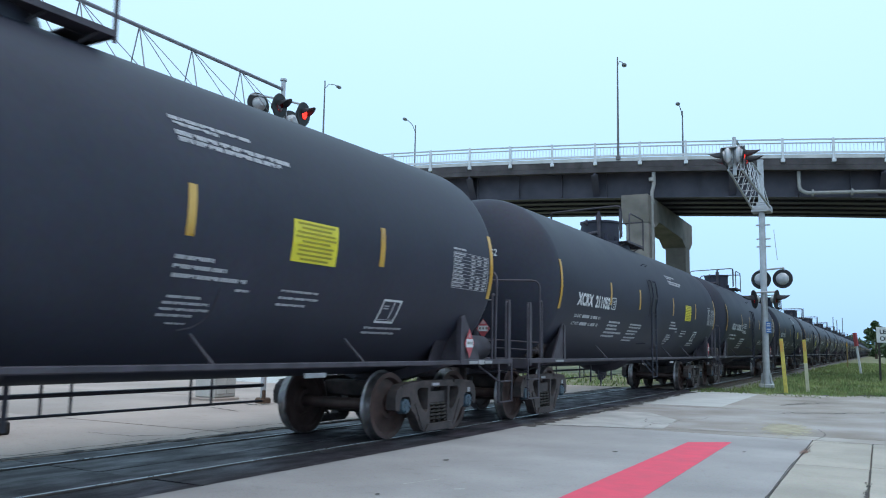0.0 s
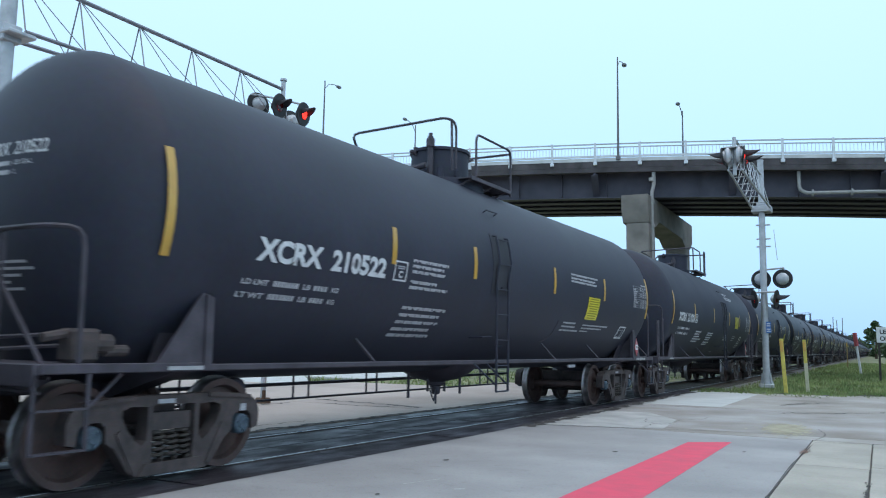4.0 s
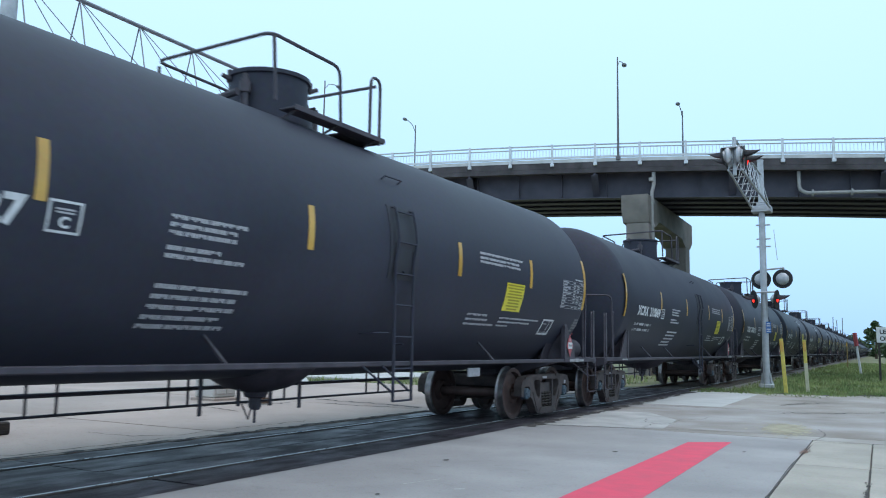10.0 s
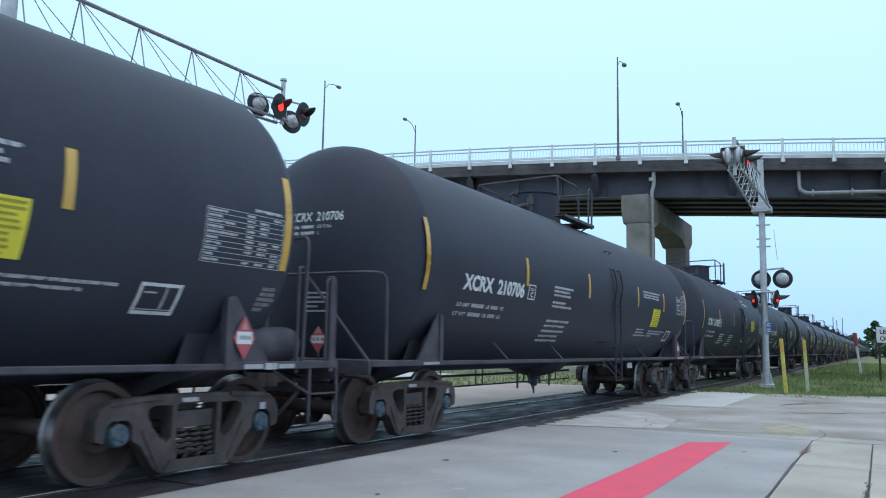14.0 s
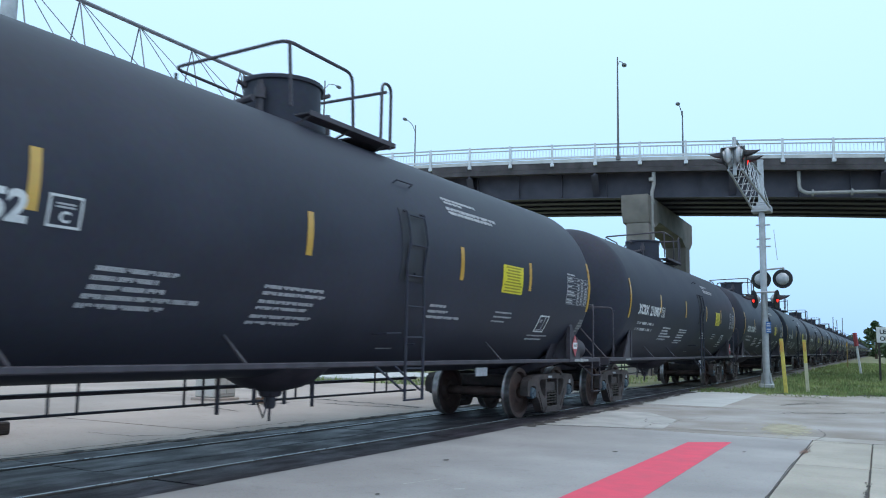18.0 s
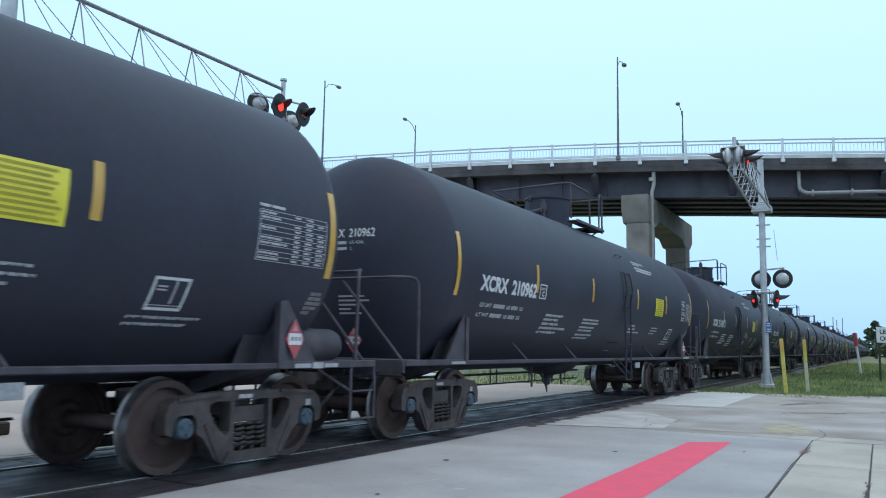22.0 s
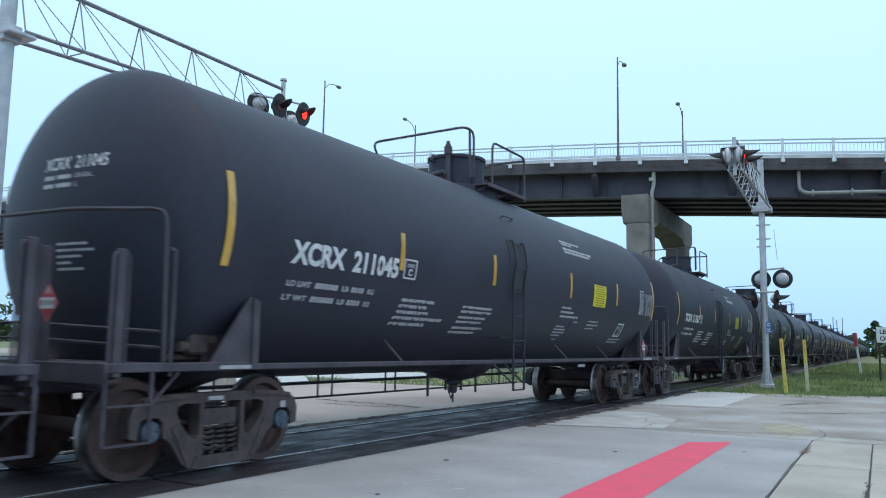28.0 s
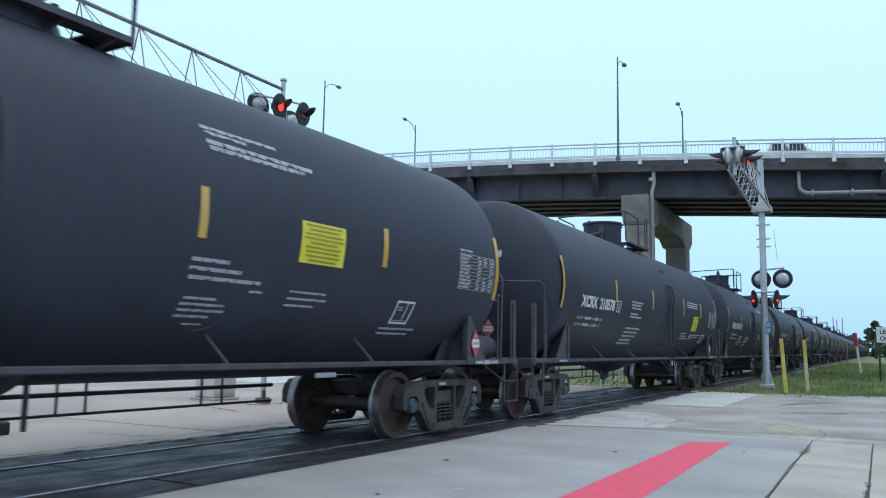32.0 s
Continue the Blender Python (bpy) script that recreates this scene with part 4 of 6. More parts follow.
# far woods along the horizon, and an unseen row added beside the track
rng = random.Random(8)
bm = bmesh.new()
for i in range(260):
    a = radians(-40 + 110 * i / 260)
    d = rng.uniform(330, 420)
    c = Vector((-d * math.sin(a), d * math.cos(a), 0))
    if abs(c.x + 6.8) < 5:
        continue
    for k in range(6):
        leafy(bm, c + Vector((rng.uniform(-5, 5), rng.uniform(-5, 5), rng.uniform(1, 7))), rng.uniform(2.5, 4), 16, 1.3, rng)
# Unseen trees, added to darken what the sides of the far tanks reflect.
for i in range(150):
    c = Vector((rng.uniform(16, 30), 40 + i * 1.6, 0))
    for k in range(5):
        leafy(bm, c + Vector((rng.uniform(-3, 3), rng.uniform(-3, 3), rng.uniform(1, 9))), rng.uniform(2, 3.2), 16, 1.0, rng)
solid("far_woods", bm, LEAF, "low dark line of woods along the horizon", "woods", kind="stuff", smooth=0)

# grass on the verge
rng = random.Random(5)
bm = bmesh.new()
for i in range(80000):
    y = 27.6 + 95 * rng.random() ** 2.4
    x = rng.uniform(-5.0, 7 + (y - 27) * 0.06)
    if y < 27.7 + max(0, x + 1.5) * 0.64 + 0.12 * math.sin(x * 7):
        continue
    if x < -4.5 and rng.random() < 0.55:
        continue
    tuft = 0.5 + 0.5 * math.sin(x * 1.9 + 1.3 * math.sin(y * 0.8)) * math.sin(y * 0.9 + x)
    h = rng.uniform(0.04, 0.13) * (0.7 + 1.1 * tuft) * (1.8 if rng.random() < 0.06 else 1)
    a = rng.uniform(0, 6.3)
    w = 0.009 + 0.0009 * (y - 27)
    d = Vector((math.cos(a), math.sin(a), 0)) * w
    lean = Vector((rng.gauss(0, 0.05), rng.gauss(0, 0.05), h))
    p = Vector((x, y, -0.165 if x > -4.9 else -0.14))
    bm.faces.new([bm.verts.new(p - d), bm.verts.new(p + d), bm.verts.new(p + lean)])
for i in range(7000):
    x, y = rng.uniform(-30, -9), 20.9 + 22 * rng.random() ** 1.5
    if x > -17 and y < 23.3 or x > -12.2 and y < 27.5 or x < -18 and 27.5 < y < 36:
        continue
    h, a = rng.uniform(0.06, 0.2), rng.uniform(0, 6.3)
    d = Vector((math.cos(a), math.sin(a), 0)) * 0.03
    p = Vector((x, y, -0.165))
    bm.faces.new([bm.verts.new(p - d), bm.verts.new(p + d), bm.verts.new(p + Vector((rng.gauss(0, 0.05), rng.gauss(0, 0.05), h)))])
solid("grass", bm, GRASS, "short mown grass with dry patches", "grass", kind="stuff", smooth=0)


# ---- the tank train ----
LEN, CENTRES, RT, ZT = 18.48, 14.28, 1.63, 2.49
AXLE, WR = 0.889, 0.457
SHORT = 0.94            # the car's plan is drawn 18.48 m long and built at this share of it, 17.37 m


def shell_point(y, z, off=0.004):
    a = math.asin(max(-0.999, min(0.999, (z - ZT) / RT)))
    return Vector(((RT + off) * math.cos(a), y, ZT + (RT + off) * math.sin(a)))


def patch(bm, y0, y1, z0, z1, off=0.005, n=None):
    """A thin piece lying on the tank's near side."""
    n = n or max(1, round((z1 - z0) / 0.12))
    rows = []
    for i in range(n + 1):
        z = z0 + (z1 - z0) * i / n
        rows.append([bm.verts.new(shell_point(y, z, o)) for y in (y0, y1) for o in (off, 0.0)])
    for a, b in zip(rows, rows[1:]):
        bm.faces.new((a[0], a[2], b[2], b[0]))
        bm.faces.new((a[0], b[0], b[1], a[1]))
        bm.faces.new((a[2], a[3], b[3], b[2]))


def bar_rows(bm, y0, rows, rng):
    """Rows of unreadable print as short letter-sized bars in words: (start, length, top, height) each."""
    for dy, ln, z, h in rows:
        y, end = y0 + dy, y0 + dy + ln
        while y < end - 0.03:
            for _ in range(rng.randint(3, 8)):
                w = h * rng.uniform(0.42, 0.85)
                if y + w > end:
                    break
                low = z - h * rng.choice((0.8, 0.8, 0.8, 0.8, 0.5))
                patch(bm, y, y + w, low, z, 0.005, 1)
                y += w + h * 0.17
            y += h * 0.34


def shell_letters(text, y0, y1, z0, z1, bold=0.006):
    bm = letters(text, 1.0, 0.042)
    xs, ys = [v.co.x for v in bm.verts], [v.co.y for v in bm.verts]
    ax, bx, ay, by = min(xs), max(xs), min(ys), max(ys)
    for k in (1, 2, 3):
        bmesh.ops.bisect_plane(bm, geom=bm.verts[:] + bm.edges[:] + bm.faces[:], plane_co=(0, ay + (by - ay) * k / 4, 0), plane_no=(0, 1, 0))
    for v in bm.verts:
        v.co = shell_point(y0 + (v.co.x - ax) / (bx - ax) * (y1 - y0), z0 + (v.co.y - ay) / (by - ay) * (z1 - z0), 0.006)
    return bm


def head_y(x, z, off=0.006):
    r2 = min(0.995, (x * x + (z - ZT) ** 2) / RT ** 2)
    return 1.52 - 0.74 * math.sqrt(1 - r2) - off


def head_piece(bm, x0, x1, z0, z1):
    vs = [[bm.verts.new((x, head_y(x, z), z)) for x in np.linspace(x0, x1, 4)] for z in (z0, z1)]
    for i in range(3):
        bm.faces.new((vs[0][i], vs[0][i + 1], vs[1][i + 1], vs[1][i]))


def head_letters(text, x0, x1, z0, z1):
    bm = letters(text, 1.0, 0.015)
    xs, ys = [v.co.x for v in bm.verts], [v.co.y for v in bm.verts]
    ax, bx, ay, by = min(xs), max(xs), min(ys), max(ys)
    for v in bm.verts:
        x, z = x0 + (v.co.x - ax) / (bx - ax) * (x1 - x0), z0 + (v.co.y - ay) / (by - ay) * (z1 - z0)
        v.co = Vector((x, head_y(x, z), z))
    return bm


def wheelset(parent, y, far=False):
    b = bmesh.new()
    m = pose(0, 0, 0, 0, 90)
    lathe(b, [(0, -1.02), (0.075, -1.02), (0.08, -0.84), (0.1, -0.7), (0.08, -0.55), (0.08, 0.55), (0.1, 0.7), (0.08, 0.84), (0.075, 1.02), (0, 1.02)], m, 14)
    ws = part("wheelset", b, WHEEL, parent)
    ws.location = (0, y, WR)
    for sg in (1, -1):
        b = bmesh.new()
        prof = [(0.10, 0.66), (0.10, 0.80), (0.17, 0.80), (0.20, 0.765), (0.36, 0.735), (0.385, 0.80), (0.452, 0.805), (0.455, 0.79), (0.457, 0.74), (0.46, 0.70), (0.468, 0.69), (0.485, 0.675), (0.485, 0.66), (0.46, 0.65), (0.385, 0.655), (0.37, 0.70), (0.2, 0.73), (0.16, 0.66), (0.10, 0.66)]
        lathe(b, [(r, z * sg) for r, z in prof], m, 40)
        me = mesh_of("wheel", b, [WHEEL, TREAD], 40)
        for p in me.polygons:
            rr = math.hypot(p.center.y, p.center.z)
            p.material_index = 1 if rr > 0.4475 and (abs(p.normal.x) < 0.55 or rr > 0.4545) else 0
        w = new("wheel", me)
        w.parent = ws
        if far:
            continue
        b = bmesh.new()
        lathe(b, [(0, 1.105 * sg), (0.045, 1.105 * sg), (0.05, 1.098 * sg), (0.085, 1.098 * sg), (0.10, 1.085 * sg), (0.105, 1.06 * sg), (0.105, 0.98 * sg), (0, 0.98 * sg)], m, 18)
        for k in range(3):
            a = k * 2 * math.pi / 3
            rod(b, (1.09 * sg, 0.065 * math.cos(a), 0.065 * math.sin(a)), (1.115 * sg, 0.065 * math.cos(a), 0.065 * math.sin(a)), 0.017, 6)
        part("bearing_cap", b, CAP, ws, "blue-painted bearing end cap")
    return ws


def pierced(bm, outline, holes, x, depth):
    """A casting in the y-z plane: an outline with openings through it, pushed along x and rounded at its edges."""
    es = []
    for loop in (outline, *holes):
        vs = [bm.verts.new((x, y, z)) for y, z in loop]
        es += [bm.edges.new((a, b)) for a, b in zip(vs, vs[1:] + vs[:1])]
    fs = [f for f in bmesh.ops.triangle_fill(bm, use_beauty=True, edges=es)["geom"] if isinstance(f, bmesh.types.BMFace)]
    ex = bmesh.ops.extrude_face_region(bm, geom=fs)["geom"]
    bmesh.ops.translate(bm, vec=(depth, 0, 0), verts=[v for v in ex if isinstance(v, bmesh.types.BMVert)])


def bogie(car, yc, far=False):
    """Side frames, springs, bolster and wheelsets about yc."""
    out = []
    half = [(0.45, 0.79), (0.80, 0.77), (1.00, 0.745), (1.10, 0.68), (1.14, 0.58), (1.13, 0.42), (1.04, 0.40), (1.02, 0.54), (0.97, 0.585), (0.81, 0.585), (0.76, 0.54), (0.745, 0.40), (0.66, 0.35), (0.585, 0.25), (0.50, 0.13), (0.40, 0.08)]
    window = [(0.305, 0.69), (0.50, 0.70), (0.585, 0.67), (0.59, 0.61), (0.53, 0.50), (0.44, 0.40), (0.36, 0.35), (0.31, 0.39)]
    for sg in (1, -1):
        b = bmesh.new()
        x0, dx = sg * 0.93, (sg * 0.15, 0, 0)
        outline = [(yc + y, z) for y, z in half] + [(yc - y, z) for y, z in half[::-1]]
        holes = [[(yc + y, z) for y, z in ((-0.24, 0.19), (0.24, 0.19), (0.25, 0.40), (0.25, 0.70), (-0.25, 0.70), (-0.25, 0.40))]]
        for k in (-1, 1):
            holes.append([(yc + k * y, z) for y, z in window])
        pierced(b, outline, holes, x0, sg * 0.15)

        def pl(pts, x=x0, d=dx):
            plate(b, [(x, yc + y, z) for y, z in pts], d)

        pl([(-0.40, 0.085), (0.40, 0.085), (0.33, 0.19), (-0.33, 0.19)], x0 - sg * 0.03, (sg * 0.21, 0, 0))
        pl([(-0.23, 0.47), (0.23, 0.47), (0.23, 0.63), (-0.23, 0.63)], x0 - sg * 0.06, (sg * 0.17, 0, 0))
        for k in (-1, 1):
            # raised ribs along the upper chord and round the bearing
            pl([(k * 0.42, 0.795), (k * 0.80, 0.775), (k * 1.0, 0.75), (k * 1.0, 0.715), (k * 0.80, 0.735), (k * 0.42, 0.755)], x0 + sg * 0.145, (sg * 0.025, 0, 0))
            pl([(k * 0.60, 0.50), (k * 0.66, 0.48), (k * 0.46, 0.12), (k * 0.40, 0.13)], x0 + sg * 0.145, (sg * 0.02, 0, 0))
        sf = part("side_frame", b, CAST, car, "dusty cast steel bogie side frame")
        for k in (-1, 0, 1):
            if far or (sg < 0 and k):
                continue
            b = bmesh.new()
            pts = []
            for i in range(41):
                a = i / 8 * 2 * math.pi
                pts.append((x0 + sg * 0.09 + 0.066 * math.cos(a), yc + k * 0.155 + 0.066 * math.sin(a), 0.205 + 0.255 * i / 40))
            tube(b, pts, 0.016, 5)
            part("spring", b, SPRING, sf)
        if sg > 0 and not far:
            b = bmesh.new()
            box(b, x0 + 0.151, x0 + 0.156, yc - 0.20, yc + 0.0, 0.715, 0.755)
            part("mark", b, GREY_STENCIL, sf, "pale paint mark", 0)
            b = bmesh.new()
            box(b, x0 + 0.151, x0 + 0.156, yc + 0.86, yc + 0.94, 0.59, 0.66)
            part("mark", b, GREY_STENCIL, sf, "pale paint mark", 0)
    b = bmesh.new()
    box(b, -0.92, 0.92, yc - 0.17, yc + 0.17, 0.5, 0.74, 0.03)
    part("bogie_bolster", b, CAST, car)
    for k in (-1, 1):
        if far:
            wheelset(car, yc + k * AXLE, True)
            continue
        b = bmesh.new()
        rod(b, (-0.85, yc + k * 0.42, 0.34), (0.85, yc + k * 0.42, 0.34), 0.045, 8)
        for sg in (-1, 1):
            box(b, sg * 0.62, sg * 0.82, yc + k * 0.40, yc + k * 0.46, 0.26, 0.5, 0.01)
        part("brake_beam", b, CAST, car)
        out.append(wheelset(car, yc + k * AXLE))
    return out


def pipe(name, pts, r, car, material=STEEL, bend=0.0, seg=6, label=""):
    b = bmesh.new()
    tube(b, pts, r, seg, bend)
    return part(name, b, material, car, label)


def placard(car, x, y, z, face, s=0.145):
    """A red diamond hazard placard, its number drawn as bars."""
    b = bmesh.new()
    f = Vector(face).normalized()
    u = Vector((-f.y, f.x, 0))
    c = Vector((x, y, z))
    plate(b, [c + u * s, c + Vector((0, 0, s * 1.35)), c - u * s, c - Vector((0, 0, s * 1.35))], f * -0.008)
    p = part("placard", b, RED, car, "red diamond hazard placard with a white panel")
    b = bmesh.new()
    plate(b, [c + f * 0.004 + u * w + Vector((0, 0, k)) for w, k in ((0.7 * s, -0.38 * s), (0.7 * s, 0.4 * s), (-0.7 * s, 0.4 * s), (-0.7 * s, -0.38 * s))], f * -0.004)
    part("panel", b, WHITE, p, smooth=0)
    b = bmesh.new()
    plate(b, [c + f * 0.003 + u * w + Vector((0, 0, k)) for w, k in ((0.045, 0.085), (-0.045, 0.085), (0.0, 0.155))], f * -0.003)
    part("symbol", b, mat("faded_pink", (0.5, 0.32, 0.32), rough=0.5, vary=0.2, bump=0), p, smooth=0)
    b = bmesh.new()
    for w in (-0.07, -0.01, 0.05):
        plate(b, [c + f * 0.008 + u * (w + i) + Vector((0, 0, k)) for i, k in ((0, -0.015), (0, 0.025), (0.03, 0.025), (0.03, -0.015))], f * -0.004)
    tagged(part("print_bar", b, mat("grey_green_print", (0.20, 0.20, 0.17), rough=0.6, vary=0.2, bump=0), p, smooth=0), kind="stuff")


def end_works(car, front, style, piped):
    """Platform, handrails, steps, coupler and hose at one end. front: at y = 0, else mirrored to y = LEN."""
    def Y(s):
        return s if front else LEN - s

    b = bmesh.new()
    box(b, -0.18, 0.18, Y(0.55), Y(2.5), 0.78, 1.02, 0.02)
    part("stub_sill", b, STEEL, car)
    b = bmesh.new()
    for x in (-1.05, 1.05):
        plate(b, [(x * 0.97, Y(1.75), 1.02), (x * 0.97, Y(2.4), 1.02), (x * 1.25, Y(2.4), 1.75), (x * 1.25, Y(1.75), 1.75)], (0.02, 0, 0))
    plate(b, [(-1.42, Y(2.06), 1.03), (1.42, Y(2.06), 1.03), (1.42, Y(2.06), 1.72), (1.0, Y(2.06), 1.35), (-1.0, Y(2.06), 1.35), (-1.42, Y(2.06), 1.72)], (0, 0.03, 0))
    plate(b, [(-1.3, Y(1.93), 1.03), (1.3, Y(1.93), 1.03), (0.35, Y(1.93), 0.74), (-0.35, Y(1.93), 0.74)], (0, Y(2.2) - Y(1.93), 0))
    part("saddle", b, STEEL, car, "black saddle plates under the tank")
    for sg in (-1, 1):
        b = bmesh.new()
        plate(b, [(sg * 1.45, Y(1.45), 1.03), (sg * 1.45, Y(2.14), 1.03), (sg * 1.45, Y(2.14), 1.72), (sg * 1.45, Y(2.02), 1.74)], (-sg * 0.03, 0, 0))
        plate(b, [(sg * 1.47, Y(2.06), 1.03), (sg * 1.47, Y(2.16), 1.03), (sg * 1.47, Y(2.16), 1.70), (sg * 1.47, Y(2.06), 1.72)], (-sg * 0.08, 0, 0))
        part("gusset", b, STEEL, car)
    for sg in (-1, 1):
        b = bmesh.new()
        box(b, sg * 1.40, sg * 1.46, Y(0.335), Y(2.14), 1.02, 1.10, 0.008)
        part("side_sill", b, STEEL, car)
    b = bmesh.new()
    box(b, -1.45, 1.45, Y(0.28), Y(0.33), 0.93, 1.10, 0.006)
    part("end_sill", b, STEEL, car)
    b = bmesh.new()
    box(b, -1.395, 1.395, Y(0.335), Y(0.95), 1.06, 1.10, 0.006)
    part("end_platform", b, STEEL, car)
    for y0, y1, lo in ((1.60, 1.88, 1.03), (1.38, 1.57, 1.02), (1.10, 1.35, 1.03)) if not front else ((1.62, 2.10, 1.035),):
        b = bmesh.new()
        box(b, 1.462, 1.468, Y(y0), Y(y1), lo, 2.105 - lo)
        part("reflective_strip", b, REFLECT, car, "worn white reflective strip", 0)
    # coupler
    b = bmesh.new()
    box(b, -0.09, 0.09, Y(0.05), Y(0.7), 0.78, 0.94, 0.02)
    box(b, -0.14, 0.14, Y(-0.06), Y(0.22), 0.70, 1.0, 0.05)
    box(b, -0.2, 0.2, Y(0.42), Y(0.5), 0.66, 1.06, 0.02)
    part("coupler", b, CAST, car, "rusty knuckle coupler")
    pipe("air_hose", [(0.3, Y(0.5), 0.75), (0.34, Y(0.25), 0.62), (0.2, Y(0.05), 0.36), (0.05, Y(-0.06), 0.34)], 0.026, car, BLACKPAINT, 0.1)
    pipe("uncoupling_lever", [(1.4, Y(0.38), 0.88), (0.9, Y(0.36), 0.90), (0.15, Y(0.2), 1.02)], 0.014, car)
    # corner steps on the near and far side
    for sg in (-1,) if front and style == "diag" else (-1, 1):
        b = bmesh.new()
        x = sg * 1.44
        for s in (0.30, 0.80):
            box(b, x - 0.01, x + 0.01, Y(s) - 0.018, Y(s) + 0.018, 0.42, 1.02)
        for z in (0.42, 0.74):
            box(b, x - 0.03, x + 0.03, Y(0.30), Y(0.80), z, z + 0.016)
        tube(b, [(x, Y(0.80), 0.75), (x * 0.9, Y(1.25), 1.0)], 0.016, 5)
        part("corner_step", b, STEEL, car)
    if style == "frame":
        pipe("handrail", [(1.43, Y(0.93), 1.08), (1.43, Y(0.88), 2.46), (0.6, Y(0.50), 2.46), (-0.6, Y(0.50), 2.46), (-1.43, Y(0.88), 2.46), (-1.43, Y(0.93), 1.08)], 0.022, car, STEEL, 0.14)
        for x, s, z in ((1.42, 0.41, 2.05), (0.42, 0.40, 2.12), (-0.42, 0.40, 2.12), (-1.42, 0.41, 2.05)):
            b = bmesh.new()
            box(b, x - 0.03, x + 0.03, Y(s) - 0.045, Y(s) + 0.045, 0.98, z, 0.008)
            part("end_post", b, STEEL, car)
        pipe("end_post", [(1.42, Y(1.02), 0.98), (1.42, Y(1.02), 2.1), (1.42, Y(0.95), 2.1)], 0.02, car, STEEL, 0.03)
        pipe("rail_loop", [(1.42, Y(0.33), 1.08), (1.42, Y(0.33), 2.02), (1.42, Y(0.50), 2.02), (1.42, Y(0.50), 1.08)], 0.016, car, STEEL, 0.06)
        for z in (1.28, 1.42) if piped else ():
            pipe("cross_pipe", [(-1.2, Y(0.55), z), (0, Y(0.5), z + 0.02), (1.4, Y(0.9), z - 0.05)], 0.016, car)
    else:
        pipe("handrail", [(1.43, Y(0.70), 1.08), (1.43, Y(0.68), 2.18), (1.30, Y(0.42), 2.18), (-1.30, Y(0.42), 2.18), (-1.43, Y(0.68), 2.18), (-1.43, Y(0.70), 1.08)], 0.022, car, STEEL, 0.16)
        pipe("brace", [(0.36, Y(0.42), 2.16), (1.36, Y(0.42), 1.08)], 0.02, car)
        pipe("brace", [(-0.36, Y(0.42), 2.16), (-1.36, Y(0.42), 1.08)], 0.02, car)
        pipe("cross_pipe", [(-1.2, Y(0.55), 1.0), (1.2, Y(0.6), 0.98)], 0.018, car)
        if style == "braced" and front:
            for x, z in ((0.04, 2.24), (0.60, 2.16)):
                b = bmesh.new()
                box(b, x - 0.04, x + 0.04, Y(0.40), Y(0.46), 0.98, z, 0.008)
                part("end_post", b, STEEL, car)
                pipe("rail_loop", [(x + 0.13, Y(0.43), 1.08), (x + 0.13, Y(0.43), z), (x, Y(0.43), z)], 0.016, car, STEEL, 0.03)
            for z in (1.20, 1.30):
                pipe("cross_pipe", [(-1.2, Y(0.55), z), (0.5, Y(0.6), z), (1.05, Y(1.2), z + 0.06)], 0.018, car, STEEL, 0.05)
    if front:
        px, pz = {"frame": (0.58, 1.60), "diag": (0.63, 1.34), "braced": (0.20, 1.32)}[style]
        pipe("placard_stem", [(px, Y(0.35), 1.08), (px, Y(0.35), pz - 0.1)], 0.016, car)
        placard(car, px, Y(0.33), pz, (0.1, -1, 0), 0.125)
        if style == "braced":
            b = bmesh.new()
            box(b, 1.10, 1.34, 0.72, 0.98, 1.10, 1.38, 0.03)
            rod(b, (1.22, 0.98, 1.26), (1.22, 1.16, 1.26), 0.08, 10)
            rod(b, (1.22, 1.10, 1.20), (1.22, 1.34, 1.20), 0.05, 10)
            rod(b, (1.22, 0.50, 1.30), (1.22, 0.74, 1.34), 0.04, 8)
            part("brake_valve", b, CAST, car, "grey brake control valve")
        if not piped:
            return
        b = bmesh.new()
        box(b, 1.04, 1.20, 1.50, 1.74, 1.16, 1.36, 0.03)
        rod(b, (1.12, 1.56, 1.36), (1.12, 1.56, 1.44), 0.06, 10)
        rod(b, (1.12, 1.70, 1.30), (1.12, 1.84, 1.30), 0.07, 10)
        rod(b, (1.12, 1.40, 1.24), (1.12, 1.52, 1.24), 0.05, 10)
        rod(b, (0.98, 1.35, 1.14), (0.98, 1.85, 1.14), 0.03, 8)
        part("brake_valve", b, CAST, car, "grey brake control valve")
    else:
        if style != "braced":
            b = bmesh.new()
            lathe(b, [(0, -0.02), (0.11, 0.0), (0.175, 0.05), (0.19, 0.1), (0.19, 0.78), (0.175, 0.83), (0.11, 0.88), (0, 0.90)], pose(1.14, Y(1.66), 1.27, -90), 20)
            part("air_reservoir", b, STEEL, car, "black air brake reservoir")
        placard(car, 1.485, Y(1.92), 1.33, (1, 0, 0), 0.155)
        b = bmesh.new()
        lathe(b, [(0.27, 0), (0.29, 0.015), (0.27, 0.03), (0.25, 0.015), (0.27, 0)], pose(-0.7, Y(0.36), 1.95, 90), 20)
        for k in range(4):
            a = k * math.pi / 2
            rod(b, (-0.7, Y(0.36), 1.95), (-0.7 + 0.27 * math.cos(a), Y(0.36), 1.95 + 0.27 * math.sin(a)), 0.012, 5)
        part("brake_wheel", b, STEEL, car)


